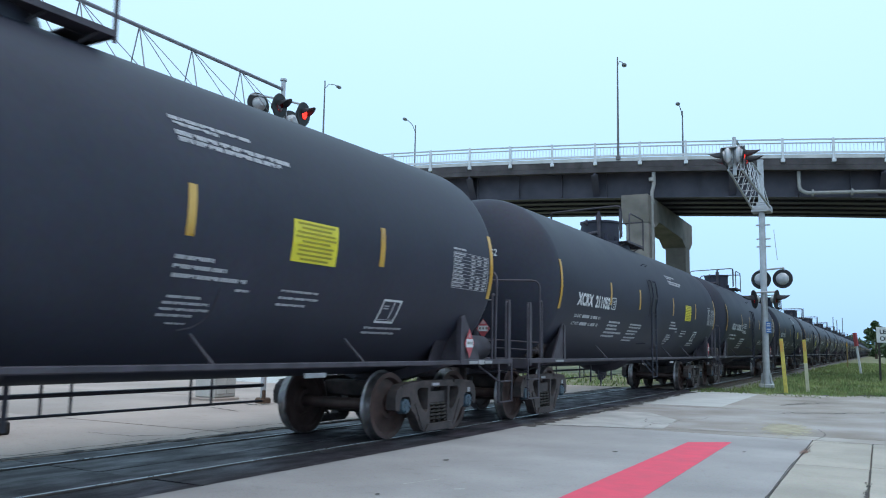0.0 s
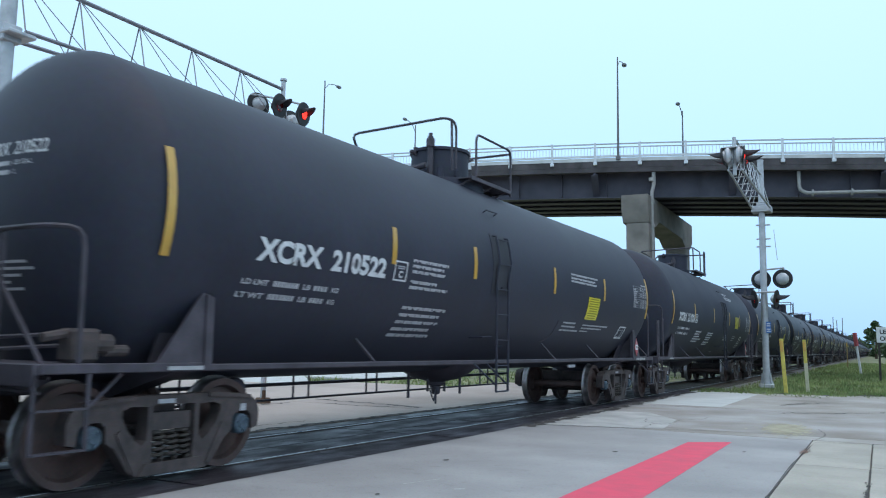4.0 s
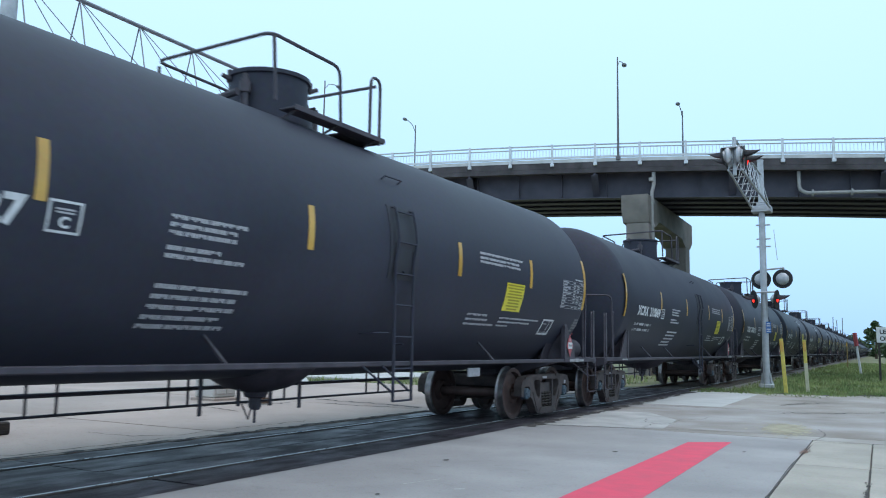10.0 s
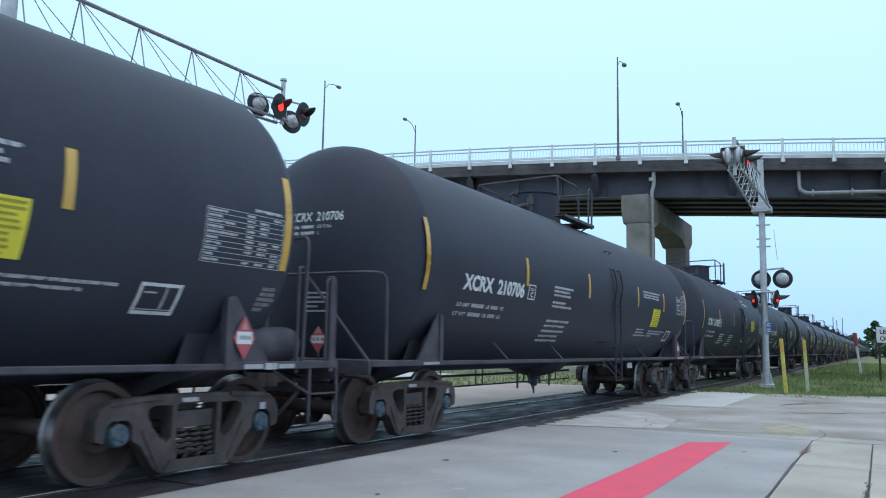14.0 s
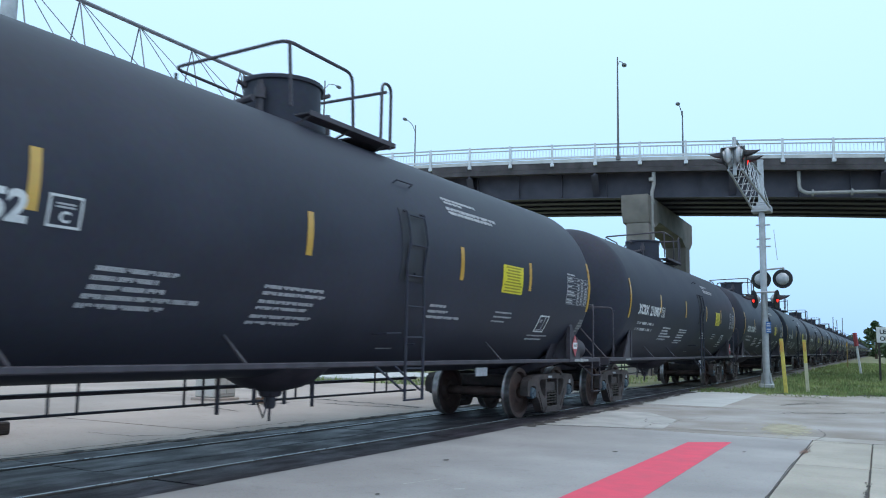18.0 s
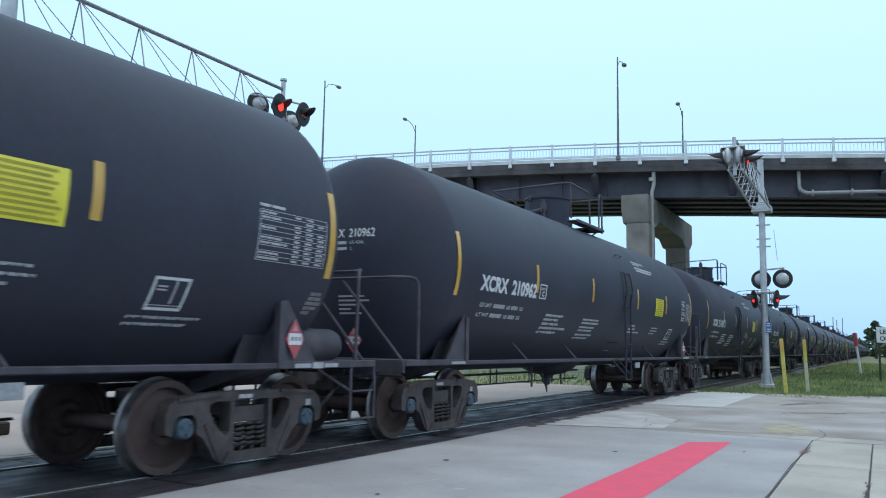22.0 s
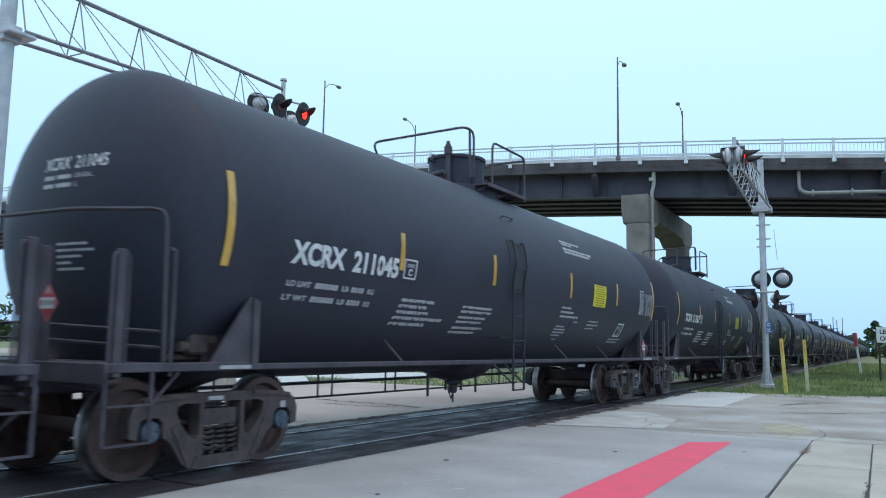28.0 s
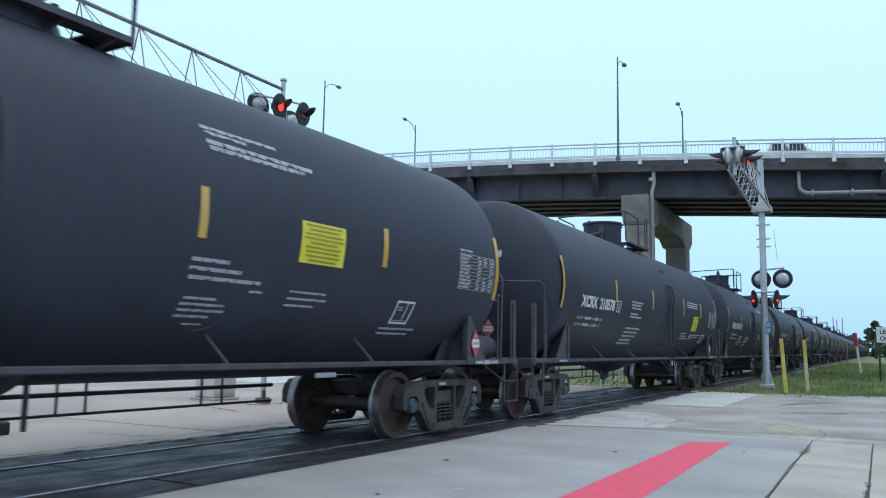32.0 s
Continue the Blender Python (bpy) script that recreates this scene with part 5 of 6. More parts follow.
def top_works(car, style):
    """Manway, walkway and handrails on top of the tank."""
    yc, zt = LEN / 2, ZT + RT
    we = 1.10 if style == "frame" else 1.45
    tall = 0.57
    b = bmesh.new()
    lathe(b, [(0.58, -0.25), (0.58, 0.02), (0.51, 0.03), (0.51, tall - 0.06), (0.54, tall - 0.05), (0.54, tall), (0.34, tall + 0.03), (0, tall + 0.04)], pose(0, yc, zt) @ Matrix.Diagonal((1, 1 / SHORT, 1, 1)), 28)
    if style == "frame":
        lathe(b, [(0.52, 0.0), (0.78, -0.02), (0.80, -0.10), (0.80, -0.3)], pose(0, yc - 0.05, zt) @ Matrix.Diagonal((1, 1 / SHORT, 1, 1)), 28)
        for sx, sy, h in ((0.35, -0.62, 0.16), (-0.2, -0.70, 0.22), (0.55, -0.35, 0.12), (0.1, -0.85, 0.10)):
            rod(b, (sx, yc + sy, zt - 0.1), (sx, yc + sy, zt + h), 0.06, 8)
    mw = part("manway", b, TANK, car, "black round manway housing with a bolted lid")
    for a in (0.9, 2.5, 4.3):
        b = bmesh.new()
        x, y = 0.55 * math.cos(a), yc + 0.55 * math.sin(a)
        box(b, x - 0.03, x + 0.03, y - 0.03, y + 0.03, zt + tall - 0.12, zt + tall + 0.03, 0.008)
        rod(b, (x, y, zt + tall - 0.1), (x * 1.2, yc + (y - yc) * 1.2, zt + tall - 0.05), 0.03, 6)
        part("clamp", b, STEEL, mw)
    for sg in (-1, 1):
        b = bmesh.new()
        box(b, sg * 0.66, sg * 0.90, yc - 0.55, yc + we, zt - 0.055, zt - 0.03, 0.005)
        box(b, sg * 0.902, sg * 0.922, yc - 0.55, yc + we, zt - 0.075, zt - 0.01, 0.004)
        for y in (yc - 0.45, yc + 0.4, yc + we - 0.15):
            rod(b, (sg * 0.85, y, zt - 0.05), (sg * 0.68, y - 0.1, zt - 0.17), 0.018, 5)
        part("walkway", b, STEEL, car, "black grated walkway beside the manway")
    b = bmesh.new()
    box(b, -0.65, 0.65, yc + 0.75, yc + we, zt - 0.055, zt - 0.03, 0.006)
    box(b, -0.9, 0.9, yc + we, yc + we + 0.02, zt - 0.075, zt - 0.01, 0.004)
    part("walkway", b, STEEL, car, "black grated walkway beside the manway")
    if style == "frame":
        runs = ([(-0.9, yc - 1.4, zt - 0.02), (-0.9, yc - 1.4, zt + 0.42), (-0.9, yc - 1.68, zt + 0.70), (0.9, yc - 1.58, zt + 0.79), (0.9, yc - 1.22, zt + 0.77), (0.9, yc - 1.22, zt)],
                [(0.9, yc - 1.40, zt + 0.76), (0.9, yc - 1.36, zt - 0.05)],
                [(0.9, yc - 0.35, zt), (0.9, yc - 0.35, zt + 0.76), (0.9, yc + 1.1, zt + 0.76), (0.9, yc + 1.1, zt - 0.12)],
                [(0.9, yc + 1.1, zt + 0.70), (-0.9, yc + 1.1, zt + 0.70), (-0.9, yc + 1.1, zt)],
                [(-0.9, yc - 0.75, zt), (-0.9, yc - 0.75, zt + 0.45), (-0.9, yc + 0.2, zt + 0.45), (-0.9, yc + 0.2, zt)])
    else:
        runs = ([(-0.9, yc + 0.3, zt), (-0.9, yc + 0.3, zt + 0.62), (-0.9, yc - 1.25, zt + 0.66), (0.9, yc - 1.15, zt + 0.74), (0.9, yc + 0.35, zt + 0.72), (0.9, yc + 0.4, zt)],
                [(0.9, yc - 1.08, zt + 0.72), (0.9, yc - 1.0, zt - 0.05)],
                [(-0.9, yc - 1.2, zt + 0.60), (-0.9, yc - 1.2, zt)],
                [(0.9, yc + 1.08, zt), (0.9, yc + 1.08, zt + 0.82), (0.9, yc + 1.32, zt + 0.82), (0.9, yc + 1.32, zt - 0.12)],
                [(0.9, yc + 1.2, zt + 0.70), (-0.9, yc + 1.2, zt + 0.70), (-0.9, yc + 1.2, zt)])
    for r in runs:
        r = [(x, yc + (y - yc) * (0.9 if y < yc - 0.5 else 1.0), zt + (z - zt) * (0.97 if z > zt + 0.3 else 1.0)) for x, y, z in r]
        pipe("handrail", r, 0.022, car, STEEL, 0.14)
    pipe("valve", [(0.25, yc + 0.68, zt - 0.05), (0.25, yc + 0.68, zt + 0.3)], 0.05, car, STEEL)
    b = bmesh.new()
    k = 0.42 if style == "frame" else 0.1
    rod(b, (0.15, yc - 0.62, zt - 0.1), (0.15, yc - 0.62, zt + 0.3 + k), 0.05, 12)
    rod(b, (0.15, yc - 0.62, zt + 0.12 + k), (0.15, yc - 0.62, zt + 0.26 + k), 0.075, 12)
    rod(b, (0.15, yc - 0.62, zt + 0.3 + k), (0.15, yc - 0.62, zt + 0.36 + k), 0.035, 10)
    rod(b, (-0.15, yc - 0.75, zt + 0.16), (0.15, yc - 0.75, zt + 0.2), 0.05, 8)
    part("relief_valve", b, STEEL, car)


def side_ladder(car, y0, far=False):
    """Ladder up the tank's side from a low step, with a grab bar above and a brace to the sill."""
    # A patch of darker tank colour lies behind the ladder's upper part.
    b = bmesh.new()
    patch(b, y0 - 0.12, y0 + 0.58, 2.10, 3.02, 0.008)
    part("ladder_pad", b, mat("dark_tank_tone", (0.027, 0.029, 0.038), rough=0.6, vary=0.3, scale=3, fine=20, bump=0.03, tint=(0.034, 0.036, 0.047)), car, "sooty doubler plate behind the ladder")
    for y in (y0, y0 + 0.44):
        b = bmesh.new()
        tube(b, [(1.64, y, z) for z in (0.60, 1.0, 2.3)] + [shell_point(y, z, 0.06) for z in (2.6, 2.8, 2.97)] + [shell_point(y, 3.0, 0.0)], 0.021, 5)
        part("ladder_stile", b, TANK, car)
    if far:
        return
    for i in range(7):
        z = 0.61 + i * 0.39
        x = 1.64 if z < 2.5 else shell_point(0, z, 0.06).x
        pipe("rung", [(x, y0, z), (x, y0 + 0.44, z)], 0.013, car, TANK, seg=5)
    p = shell_point(y0, 3.38, 0.07)
    pipe("grab_bar", [shell_point(y0 + 0.03, 3.38, 0.0), p + Vector((0, 0.03, 0)), p + Vector((0, 0.43, 0)), shell_point(y0 + 0.43, 3.38, 0.0)], 0.012, car, TANK, seg=5)
    pipe("grab_bar", [(1.30, y0 - 0.28, 1.42), (1.52, y0 - 0.28, 1.43), (1.52, y0 + 0.06, 1.44)], 0.012, car, TANK, seg=5)
    for z in (2.2, 1.3):
        pipe("standoff", [(1.64, y0 + 0.22, z), (1.50, y0 + 0.22, z)], 0.014, car, TANK, seg=5)
    pipe("brace", [(1.46, y0 - 0.42, 1.03), (1.62, y0, 0.72)], 0.016, car, TANK, seg=5)
    pipe("brace", [(1.46, y0 + 0.02, 1.03), (1.62, y0 + 0.42, 0.72)], 0.016, car, TANK, seg=5)


def tank_car(kind):
    """One black tank car, front end at y = 0, rail tops at z = 0. kind: decal and handrail pattern."""
    marks, style, top, far = kind
    rng = random.Random(sum(map(ord, marks + style)))
    car = thing("tank_car", "black riveted tank car with white stencils and yellow reflective stripes", "tank car", group="tank cars of the train")
    b = bmesh.new()
    prof = [(RT * math.sin(a), 1.52 - 0.74 * math.cos(a)) for a in np.linspace(0, math.pi / 2, 14)]
    seam = [(RT, 2.5), (RT, LEN / 2), (RT, LEN - 2.5)]
    lathe(b, prof + seam + [(r, LEN - y) for r, y in prof[::-1]], pose(0, 0, ZT, -90), 72)
    part("tank", b, TANK, car)
    # side sill rail, struts, pipes under the tank
    for sg in (1, -1):
        b = bmesh.new()
        box(b, sg * 1.40, sg * 1.46, 2.1, LEN - 2.1, 1.02, 1.085, 0.012)
        part("side_rail", b, STEEL, car)
        for y in (5.1, 11.33, 13.9) if top == "frame" else (4.6, 7.2, 13.3):
            b = bmesh.new()
            a = math.radians(-44)
            rod(b, (sg * 1.42, y, 1.05), (sg * (RT - 0.02) * math.cos(a), y - 0.10, ZT + RT * math.sin(a)), 0.022, 5)
            part("strut", b, STEEL, car)
    for z, r in ((0.66, 0.028), (0.43, 0.018)):
        pipe("brake_pipe", [(-1.3, 3.3, z), (-1.3, LEN - 3.3, z)], r, car)
    for i, y in enumerate(() if far else (4.1, 4.45, 6.9, 7.3, 9.0, 9.35, 11.4, 11.8, 13.7, 14.1)):
        pipe("hanger", [(-1.3, y, 1.04), (-1.3, y, 0.42)], 0.018, car)
        pipe("bracket", [(-1.42, y, 1.04), (-1.2, y, 1.0)], 0.02, car)
    b = bmesh.new()
    lathe(b, [(0, 0.46), (0.06, 0.46), (0.08, 0.50), (0.08, 0.60), (0.14, 0.62), (0.16, 0.68), (0.42, 0.74), (0.60, 0.84), (0.76, 0.98), (0.76, 1.05)], pose(0, LEN / 2, 0), 18)
    rod(b, (0, LEN / 2, 0.30), (0, LEN / 2, 0.5), 0.018, 6)
    part("outlet_valve", b, STEEL, car, "black bottom outlet valve")
    for y, z in ((-1.0, 0.44), (0.25, 0.5), (0.85, 0.44), (-0.35, 0.52)):
        b = bmesh.new()
        box(b, 0.02, 0.05, LEN / 2 + y - 0.03, LEN / 2 + y + 0.03, z, 0.95, 0.008)
        part("skid_bar", b, STEEL, car)
    b = bmesh.new()
    tube(b, [(0.05, LEN / 2 - 0.3, 0.55), (0.07, LEN / 2 - 0.2, 0.36), (0.05, LEN / 2 - 0.1, 0.55)], 0.012, 5)
    part("chain_loop", b, STEEL, car)
    b = bmesh.new()
    lathe(b, [(0, 0), (0.13, 0.01), (0.15, 0.05), (0.15, 0.35), (0, 0.36)], pose(0.35, 3.4, 0.74, -90), 14)
    part("brake_cylinder", b, STEEL, car)
    b = bmesh.new()
    box(b, 0.9, 0.93, 13.36, 13.78, 0.80 if top == "diag" else 0.88, 0.94, 0.005)
    part("tag", b, GREY_STENCIL, car, "pale metal tag", 0)
    end_works(car, True, style, top == "frame" and style == "frame")
    end_works(car, False, style, top == "frame")
    top_works(car, top)
    side_ladder(car, 9.90 if top == "diag" else 8.18, far)
    if top == "diag":
        b = bmesh.new()
        for i, (a, e) in enumerate(((0.03, 0.22), (0.02, 0.24), (0.0, 0.26), (0.0, 0.22), (0.0, 0.14))):
            patch(b, 16.76 + a, 16.76 + e, 1.805 - i * 0.05, 1.842 - i * 0.05, 0.005, 2)
        part("decal", b, mat("faded_grey_decal", (0.17, 0.17, 0.175), rough=0.6, vary=0.3, scale=20, bump=0), car, "faded grey test decal", 0)
    else:
        b = bmesh.new()
        tube(b, [shell_point(y, z, 0.002) for y, z in ((11.30, 1.80), (11.31, 1.70), (11.31, 1.58), (11.27, 1.48), (11.18, 1.42), (11.02, 1.39))], 0.009, 5)
        part("weld_bead", b, STEEL, car, "raised weld bead round a strut pad")
    # yellow stripes
    sh = 0.22 if top == "frame" else 0.0
    if marks == "a":
        ys = ((1.50, 2.0, 2.90), (4.68 if sh else 4.53, 2.22, 2.69), (7.48 if sh else 7.75, 2.22, 2.69), (10.86 if sh else 11.29, 2.22, 2.69), (14.01, 2.22, 2.69), (LEN - 1.50, 2.0, 2.95))
    elif top == "frame":
        ys = ((1.40, 2.02, 2.98), (5.14, 2.28, 2.74), (7.45, 2.27, 2.74), (10.74, 2.25, 2.72), (13.66, 2.27, 2.73), (LEN - 1.46, 2.02, 2.98))
    else:
        ys = ((1.40, 2.02, 2.98), (4.88, 2.30, 2.77), (8.18, 2.28, 2.76), (11.86, 2.27, 2.75), (14.38, 2.27, 2.74), (LEN - 1.49, 2.02, 2.98))
    for y, z0, z1 in ys:
        b = bmesh.new()
        patch(b, y - 0.05, y + 0.05, z0, z1)
        part("reflective_stripe", b, YELLOW, car, "yellow reflective stripe")

    def block(name, y0, rows, material=GREY_STENCIL, label="worn white stencilled lines"):
        b = bmesh.new()
        bar_rows(b, y0, rows, rng)
        return tagged(part(name, b, material, car, label, 0), kind="stuff")

    def load_line(y0, y1, z0, z1, words):
        w = y1 - y0
        lb = shell_letters(words, y0, y0 + 0.25 * w, z0, z1)
        tagged(part("load_line", lb, GREY_STENCIL, car, "worn white load stencil", 0), kind="stuff")
        for word, f0, f1 in (("LB", 0.60, 0.68), ("KG", 0.92, 1.0)):
            tagged(part("load_line", shell_letters(word, y0 + f0 * w, y0 + f1 * w, z0, z1), GREY_STENCIL, car, "worn white load stencil", 0), kind="stuff")
        b = bmesh.new()
        for f0, f1 in ((0.30, 0.56), (0.72, 0.88)):
            n = round((f1 - f0) / 0.04)
            for i in range(n):
                f = f0 + (f1 - f0) * i / n
                patch(b, y0 + f * w, y0 + (f + 0.027) * w, z0, z1, 0.005, 1)
        tagged(part("load_figure", b, GREY_STENCIL, car, "worn unreadable figures", 0), kind="stuff")

    def frame_box(name, y0, y1, z0, z1, w):
        b = bmesh.new()
        patch(b, y0, y1, z1 - w, z1, 0.005, 1)
        patch(b, y0, y1, z0, z0 + w, 0.005, 1)
        patch(b, y0, y0 + w, z0, z1)
        patch(b, y1 - w, y1, z0, z1)
        return part(name, b, WHITE, car, "white stencilled frame", 0)

    def class_box(y0, z0):
        frame_box("class_box", y0, y0 + 0.31, z0, z0 + 0.25, 0.020)
        part("class_letter", shell_letters("C", y0 + 0.105, y0 + 0.205, z0 + 0.04, z0 + 0.13), WHITE, car, smooth=0)
        b = bmesh.new()
        patch(b, y0 + 0.07, y0 + 0.24, z0 + 0.175, z0 + 0.19, 0.005, 1)
        patch(b, y0 + 0.07, y0 + 0.24, z0 + 0.15, z0 + 0.165, 0.005, 1)
        tagged(part("class_print", b, GREY_STENCIL, car, "worn small white print", 0), kind="stuff")

    def table(y0, y1, z0, z1, title):
        b = bmesh.new()
        n, w = 11, y1 - y0
        for i in range(n):
            z = z0 + (z1 - z0) * i / (n - 1)
            patch(b, y0, y1, z - 0.003, z + 0.003, 0.005, 1)
        for y in (y0, y1):
            patch(b, y - 0.003, y + 0.003, z0, z1)
        bar_rows(b, y0 + title * w, [(0, 0.38 * w, z1 + 0.06, 0.036)], rng)
        for i in range(n - 1):
            z = z0 + (z1 - z0) * (i + 0.5) / (n - 1) + 0.012
            for f0, f1 in ((0.02, rng.uniform(0.14, 0.42)), (0.50, 0.60), (0.67, 0.79), (0.86, 0.97)):
                if rng.random() < 0.86:
                    bar_rows(b, y0 + f0 * w, [(0, (f1 - f0) * w, z, 0.028)], rng)
        tagged(part("data_table", b, GREY_STENCIL, car, "worn white data table", 0), kind="stuff")

    def label_sheet(y0, y1, z0, z1):
        b = bmesh.new()
        patch(b, y0, y1, z0, z1)
        o = part("label", b, LABEL, car, "yellow warning label with dark print")
        b = bmesh.new()
        n = 9
        for i in range(n):
            z = z1 - (z1 - z0) * (i + 0.75) / (n + 0.5)
            k = rng.uniform(0.03, 0.16)
            patch(b, y0 + k, y1 - k, z - 0.011, z + 0.011, 0.009, 1)
        tagged(part("print_bar", b, OLIVE, o, smooth=0), kind="stuff")

    if far:
        label_sheet(12.6, 13.4, 2.13, 2.64)
    elif marks == "a":
        load_line(2.40 + 0.4 * sh, 4.08 + 0.4 * sh, 1.885, 1.945, "LD LMT")
        load_line(2.40 + 0.4 * sh, 4.08 + 0.4 * sh, 1.74, 1.80, "LT WT")
        class_box(4.75 if sh else 4.67, 2.125)
        block("stencil", 4.82 if sh else 5.17, [(0.06, 0.9, 1.885, 0.05), (0.04, 0.75, 1.81, 0.05), (0.04, 0.85, 1.735, 0.05), (0.02, 1.35, 1.66, 0.05), (0, 0.95, 1.585, 0.05)])
        block("stencil", 6.58 if sh else 7.27, [(0.05, 1.02, 1.875, 0.044), (0.05, 1.05, 1.81, 0.044), (0.04, 0.92, 1.725, 0.042), (0.04, 0.84, 1.66, 0.04), (0.02, 1.02, 1.575, 0.042), (0, 0.86, 1.51, 0.042)])
        yt, zt = (10.68, 0.02) if top == "frame" else (11.25, 0.10)
        block("stencil", yt, [(0, 1.12, 3.30 + zt, 0.048), (0.04, 0.6, 3.247 + zt, 0.044), (0.03, 1.65, 3.16 + zt, 0.058), (0.06, 1.46, 3.10 + zt, 0.058)])
        if top == "frame":
            yl, yf = 12.25, 14.22
            block("stencil", 10.62, [(0, 0.5, 2.05, 0.045), (0, 0.72, 1.97, 0.045), (0.02, 1.0, 1.89, 0.045)])
            block("stencil", 10.66, [(0.85, 0.2, 1.80, 0.03), (0.02, 0.45, 1.70, 0.03), (0.0, 0.6, 1.645, 0.03), (0, 0.62, 1.59, 0.03), (0.0, 0.44, 1.535, 0.03), (0.16, 0.25, 1.46, 0.02)])
        else:
            yl, yf = 12.80, 14.65
            block("stencil", 10.77, [(0, 0.48, 1.85, 0.045), (0, 0.6, 1.775, 0.045), (0.02, 1.0, 1.70, 0.045)])
            block("stencil", 10.10, [(0, 0.4, 1.25, 0.016)])
        block("stencil", yl, [(0, 0.64, 1.84, 0.03), (0, 0.68, 1.77, 0.03), (0, 0.5, 1.70, 0.03)])
        label_sheet(yl, yl + 0.79, 2.135, 2.575)
        table(15.76, 16.86, 2.10, 2.60, 0.0)
        frame_box("stencil_frame", yf, yf + 0.43, 1.56, 1.85, 0.026)
        b = bmesh.new()
        patch(b, yf + 0.26, yf + 0.28, 1.62, 1.82)
        patch(b, yf + 0.06, yf + 0.17, 1.76, 1.775, 0.005, 1)
        patch(b, yf + 0.06, yf + 0.17, 1.73, 1.745, 0.005, 1)
        patch(b, yf + 0.03, yf + 0.40, 1.60, 1.608, 0.005, 1)
        tagged(part("stencil", b, GREY_STENCIL, car, "worn white print inside the frame", 0), kind="stuff")
        block("stencil", yf - 0.14, [(0, 0.9, 1.51, 0.032), (0, 0.75, 1.45, 0.032)])
    else:
        # where the print stands on the two kinds of car
        yb, ys1, ytop, ylow, ylab = (5.18, 5.62, 11.60, 11.60, 12.68) if top == "frame" else (4.96, 6.18, 12.33, 12.25, 13.34)
        load_line(2.46, 4.10, 1.86, 1.915, "LD LMT")
        load_line(2.44, 4.10, 1.73, 1.785, "LT WT")
        class_box(yb, 2.085)
        block("stencil", ys1, [(0.0, 1.0, 2.39, 0.05), (0.0, 0.85, 2.32, 0.05), (0.0, 0.9, 2.25, 0.05), (0.0, 0.7, 2.12, 0.05), (0, 1.05, 2.05, 0.05)])
        block("stencil", ys1, [(0.0, 1.2, 1.79, 0.05), (0.0, 1.1, 1.70, 0.05), (0.0, 1.15, 1.61, 0.05), (0.0, 1.0, 1.52, 0.05), (0, 1.1, 1.44, 0.05)])
        block("stencil", ytop, [(0, 1.62, 2.69, 0.046), (0, 1.45, 2.62, 0.046), (0.0, 1.5, 2.56, 0.046)])
        block("stencil", ylow, [(0.0, 0.7, 1.78, 0.038), (0.0, 0.75, 1.71, 0.038), (0, 1.02, 1.64, 0.038)])
        block("stencil", ylab + 0.06, [(0, 1.62, 1.76, 0.034), (0, 1.3, 1.70, 0.034), (0, 0.45, 1.64, 0.03)])
        label_sheet(ylab, ylab + 0.70, 1.86, 2.30)
        if style == "frame":
            table(15.82, 16.92, 2.02, 2.52, 0.6)
        else:
            table(15.86, 16.98, 2.25, 2.74, 0.6)
        frame_box("stencil_frame", 15.25, 15.73, 1.52, 1.79, 0.03)
        b = bmesh.new()
        patch(b, 15.55, 15.57, 1.57, 1.76)
        patch(b, 15.31, 15.45, 1.70, 1.715, 0.005, 1)
        patch(b, 15.29, 15.70, 1.56, 1.568, 0.005, 1)
        tagged(part("stencil", b, GREY_STENCIL, car, "worn white print inside the frame", 0), kind="stuff")
    if far:
        return car
    # print on the front head
    lift = -0.13 if style == "diag" and marks == "a" else 0.0
    b = bmesh.new()
    for z, x0, ws in ((2.835 + lift, -0.26, (0.26, 0.34)), (2.75 + lift, -0.26, (0.26, 0.36))):
        x = x0
        for w in ws:
            head_piece(b, x, x + w * 0.62, z, z + 0.042)
            x += w * 0.62 + 0.04
    block_z = 2.18 if style == "frame" else 1.95
    for i, w in enumerate((0.42, 0.5, 0.34, 0.2, 0.36)):
        head_piece(b, 0.02, 0.02 + w, block_z - i * 0.06, block_z + 0.025 - i * 0.06)
    for text, x0, x1, z in (("US GAL", 0.20, 0.44, 2.835 + lift), ("L", 0.22, 0.25, 2.75 + lift)):
        tagged(part("head_print", head_letters(text, x0, x1, z, z + 0.045), GREY_STENCIL, car, "white print on the tank head", 0), kind="stuff")
    tagged(part("head_stencil", b, GREY_STENCIL, car, "worn white print on the tank head", 0), kind="stuff")
    return car


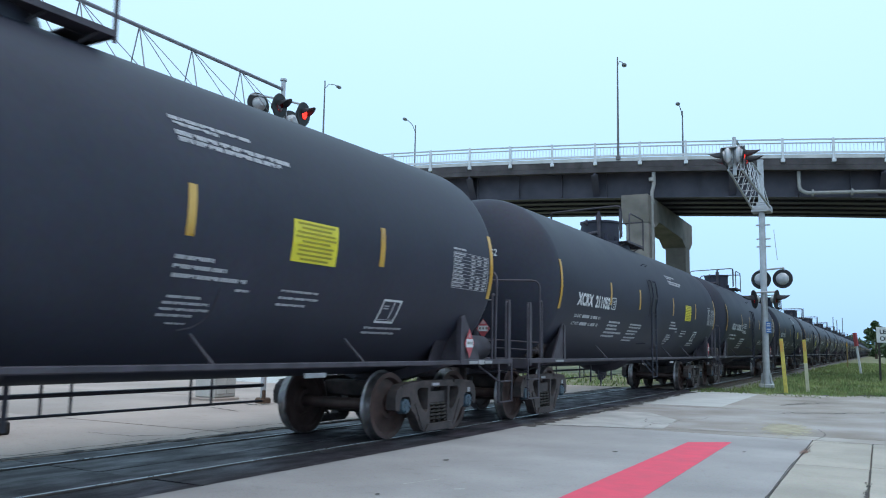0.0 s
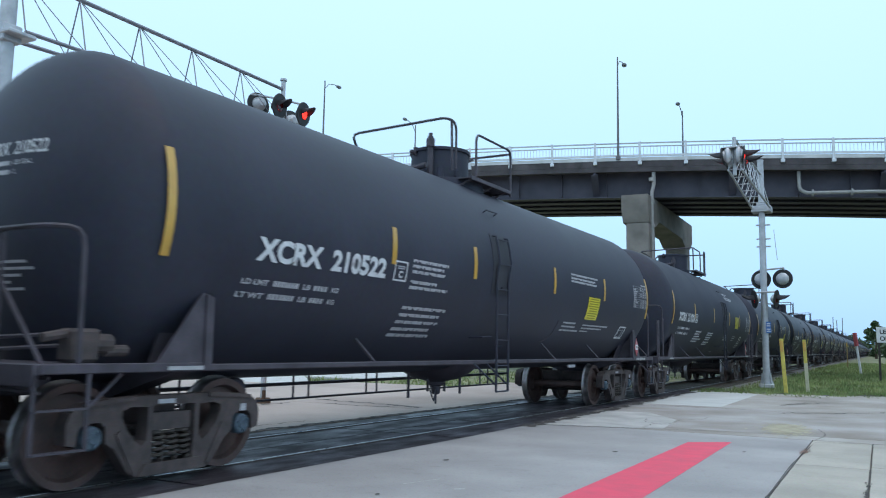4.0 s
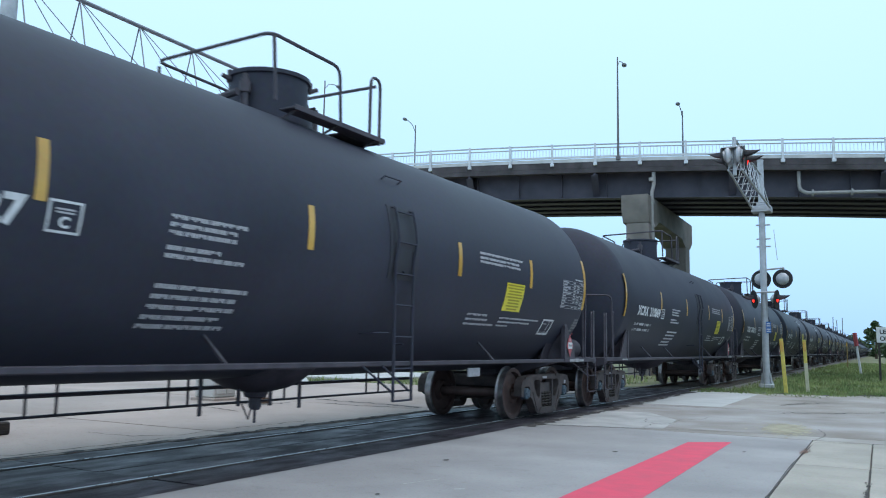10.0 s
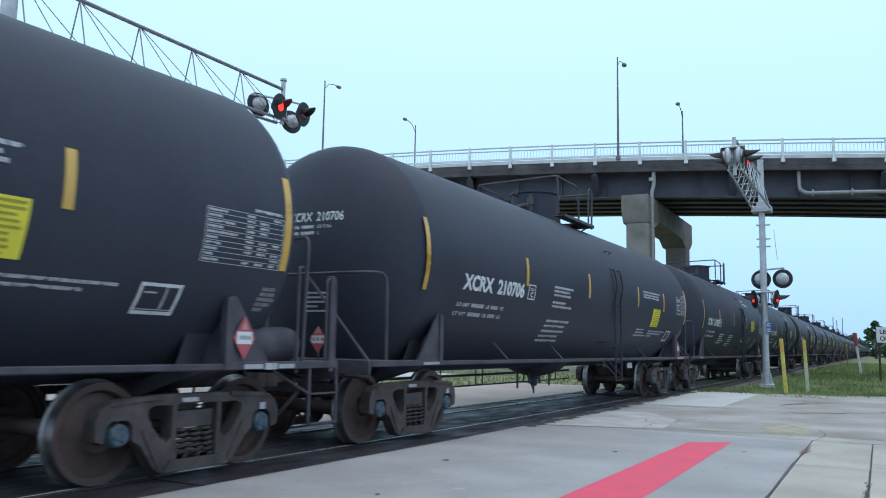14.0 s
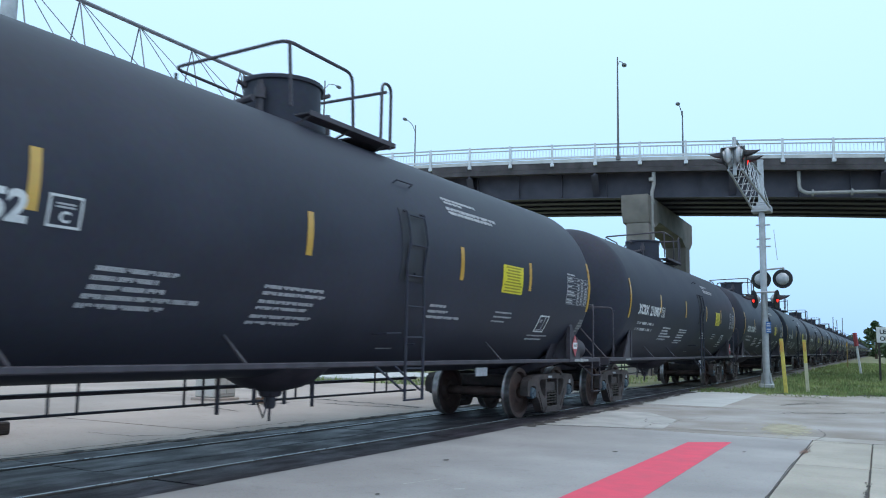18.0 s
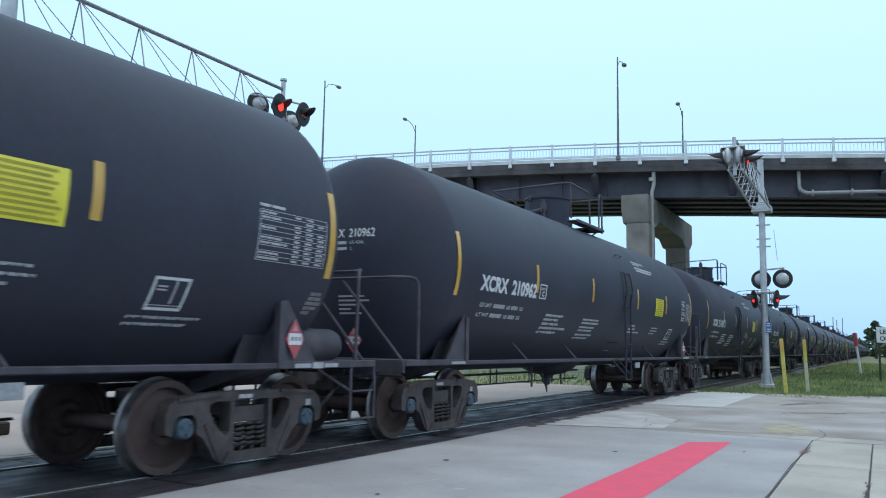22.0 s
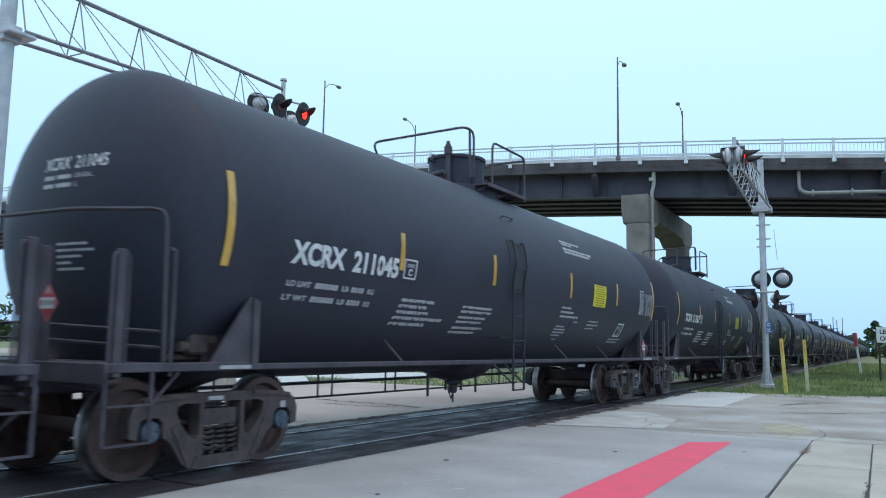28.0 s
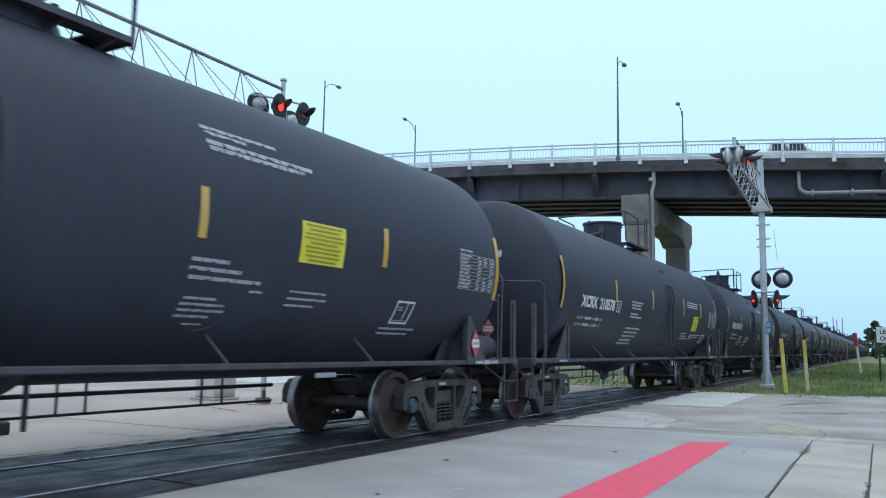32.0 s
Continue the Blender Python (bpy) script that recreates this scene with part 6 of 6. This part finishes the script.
NUMBERS = {0: "211052", 1: "210522", 2: "211001", 3: "210827", 4: "210869", 5: "210706", 6: "210952", 7: "210907", 8: "210962", 9: "211065", 10: "211045", 11: "211067", 12: "210578"}
KINDS = {1: ("b", "braced"), 3: ("b", "frame"), 4: ("b", "frame"), 5: ("b", "diag"), 6: ("a", "diag"), 7: ("a", "diag"), 8: ("a", "diag"), 12: ("b", "frame"), 14: ("b", "diag"), 17: ("b", "frame"), 18: ("a", "diag"), 21: ("b", "frame"), 24: ("a", "diag")}
FIRST, LAST = -2, 36
MASTERS, CARS = {}, {}
for k in range(FIRST, LAST + 1):
    marks, style = KINDS.get(k, ("a", "frame"))
    kind = (marks, style, "diag" if k == 2 or style == "diag" or marks == "b" and style == "frame" else "frame", k > 19)
    if kind in MASTERS:
        car = copy_thing(MASTERS[kind], Matrix())
    else:
        car = tank_car(kind)
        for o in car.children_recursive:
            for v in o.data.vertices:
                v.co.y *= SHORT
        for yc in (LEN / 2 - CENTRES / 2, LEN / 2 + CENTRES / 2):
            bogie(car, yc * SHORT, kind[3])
        MASTERS[kind] = car
    CARS[k] = car
for k, car in CARS.items():
    marks = KINDS.get(k, ("a", "frame"))[0]
    shift = 0.22 if k not in KINDS and k != 2 else 0.0
    y0, y1 = (2.58, 4.98) if k == 1 else (2.50, 4.78) if marks == "b" else (2.46, 4.61) if shift else (2.26, 4.51)
    y0, y1 = y0 * SHORT, y1 * SHORT
    z0, z1 = (2.11, 2.36) if marks == "a" else (2.09, 2.33)
    if k in NUMBERS:
        tagged(part("road_number", shell_letters("XCRX  " + NUMBERS[k], y0, y1, z0, z1), WHITE, car, "white road number", 0), kind="stuff")
        drop = 0.13 if KINDS.get(k) == ("a", "diag") else 0.0
        lb = head_letters("XCRX  " + NUMBERS[k], -0.28, 0.60, 2.93 - drop, 3.06 - drop)
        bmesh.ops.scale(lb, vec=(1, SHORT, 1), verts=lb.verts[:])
        tagged(part("head_number", lb, WHITE, car, "white road number on the head", 0), kind="stuff")
    else:
        b = bmesh.new()
        patch(b, y0, y0 + 0.42 * (y1 - y0), z0 + 0.03, z1)
        patch(b, y0 + 0.48 * (y1 - y0), y1, z0 + 0.03, z1)
        tagged(part("road_number", b, GREY_STENCIL, car, "unreadable white road number", 0), kind="stuff")


# tapes, labels and frames that sit a little differently on single cars
MOVED = {
    -1: {"tape": {3: -0.12, 4: -0.09}, "label": -0.06, "frame": -0.04, "top": -0.10},
    0: {"tape": {2: -0.34, 3: -0.14, 4: -0.23}, "label": 0.05, "frame": -0.12, "top": -0.08},
    9: {"tape": {2: 0.10}, "label": 0.28, "frame": -0.10, "top": 0.10},
    10: {"tape": {3: 0.09, 4: -0.09}, "label": 0.07, "frame": 0.20, "top": 0.14},
    11: {"tape": {3: -0.17, 4: -0.22}, "label": -0.12, "frame": 0.08, "top": 0.08},
    2: {"tape": {2: 0.19, 3: 0.02, 4: -0.10}, "label": -0.05, "frame": 0.02, "top": -0.10},
    3: {"tape": {3: -0.17, 4: -0.08}},
    4: {"tape": {3: -0.10, 4: -0.03}},
    6: {"tape": {2: 0.12, 3: 0.165, 4: -0.03}, "label": 0.07, "frame": 0.10, "top": -0.02},
    7: {"tape": {3: -0.22, 4: -0.18}, "label": -0.04, "frame": -0.06, "top": 0.04},
    8: {"tape": {2: -0.12, 3: -0.23, 4: -0.12}, "label": -0.03, "frame": 0.0, "top": 0.09},
}
for k, moved in MOVED.items():
    kids = CARS[k].children
    tapes = [o for o in kids if o.name.startswith("reflective_stripe")]
    for i, dy in moved["tape"].items():
        tapes[i].location.y += dy
    prints = [o for o in kids if o.name.split(".")[0] == "stencil"]
    below = prints[-3:]
    for o in [o for o in kids if o.name.split(".")[0] == "label"] + below[:1]:
        o.location.y += moved.get("label", 0.0)
    for o in [o for o in kids if o.name.startswith("stencil_frame")] + below[1:]:
        o.location.y += moved.get("frame", 0.0)
    if k == 2:
        next(o for o in kids if o.name.startswith("placard") and o.data.vertices[0].co.y < 2).location.z -= 0.12
    if "top" in moved:
        prints[2].location.y += moved["top"]

SPEEDS = ((0, 4, 8, 12, 16, 19, 22, 25, 28, 32), (6.571, 6.543, 6.530, 6.514, 6.458, 6.381, 6.397, 6.531, 6.624, 6.528))


def travelled(t):
    """How far the train has come since the start, metres."""
    n = max(1, int(t * 20))
    return sum(float(np.interp(t * (i + 0.5) / n, *SPEEDS)) for i in range(n)) * t / n


def motions():
    for k, car in CARS.items():
        rows = []
        for i in range(65):
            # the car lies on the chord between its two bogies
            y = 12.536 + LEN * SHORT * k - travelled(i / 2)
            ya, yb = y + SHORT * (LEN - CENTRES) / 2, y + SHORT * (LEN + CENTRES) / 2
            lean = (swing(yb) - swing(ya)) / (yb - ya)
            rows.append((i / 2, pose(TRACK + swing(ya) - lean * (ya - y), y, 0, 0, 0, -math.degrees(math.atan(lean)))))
        walk(car, rows)
    # rolling wheels of the cars that come near
    turns = [(i * 0.095, math.degrees(travelled(i * 0.095) / WR)) for i in range(337)] + [(32.0, math.degrees(travelled(32.0) / WR))]
    for k in range(FIRST, 15):
        for ws in [o for o in CARS[k].children if o.name.startswith("wheelset")]:
            y = ws.location.y
            walk(ws, [(t, pose(0, y, WR, a % 360)) for t, a in turns])
    # the flashing pairs: each lens swings its lit face out in turn
    for lens, m, lit in LENSES:
        rows, side = [(0.0, 180 * (lit == 0))], lit == 0
        for i in range(49):
            f = 6.25 + 19.875 * i if i <= 42 else 841 + 19 * (i - 42) if i <= 45 else 898 + 19.83 * (i - 45)
            t = (round(f) - 1) / 30
            a = 180 * side
            rows += [(t, a), (t + 1 / 30, a + 60), (t + 2 / 30, a + 120)]
            if t + 0.1 < 31.99:
                rows.append((t + 0.1, a + 180))
            side = not side
        rows.append((32.0, 180 * side))
        walk(lens, [(t, m @ pose(0, 0, 0, a)) for t, a in rows])
    # traffic on the overpass, heading right
    for near, (car, t0, s0, v) in enumerate(TRAFFIC):
        walk(car, [(t, bridge_seat(min(86 - 6 * near, max(-26 + 6 * near, s0 - v * (t - t0))), car["lane"])) for t in np.linspace(0, 32, 65)])


motions()
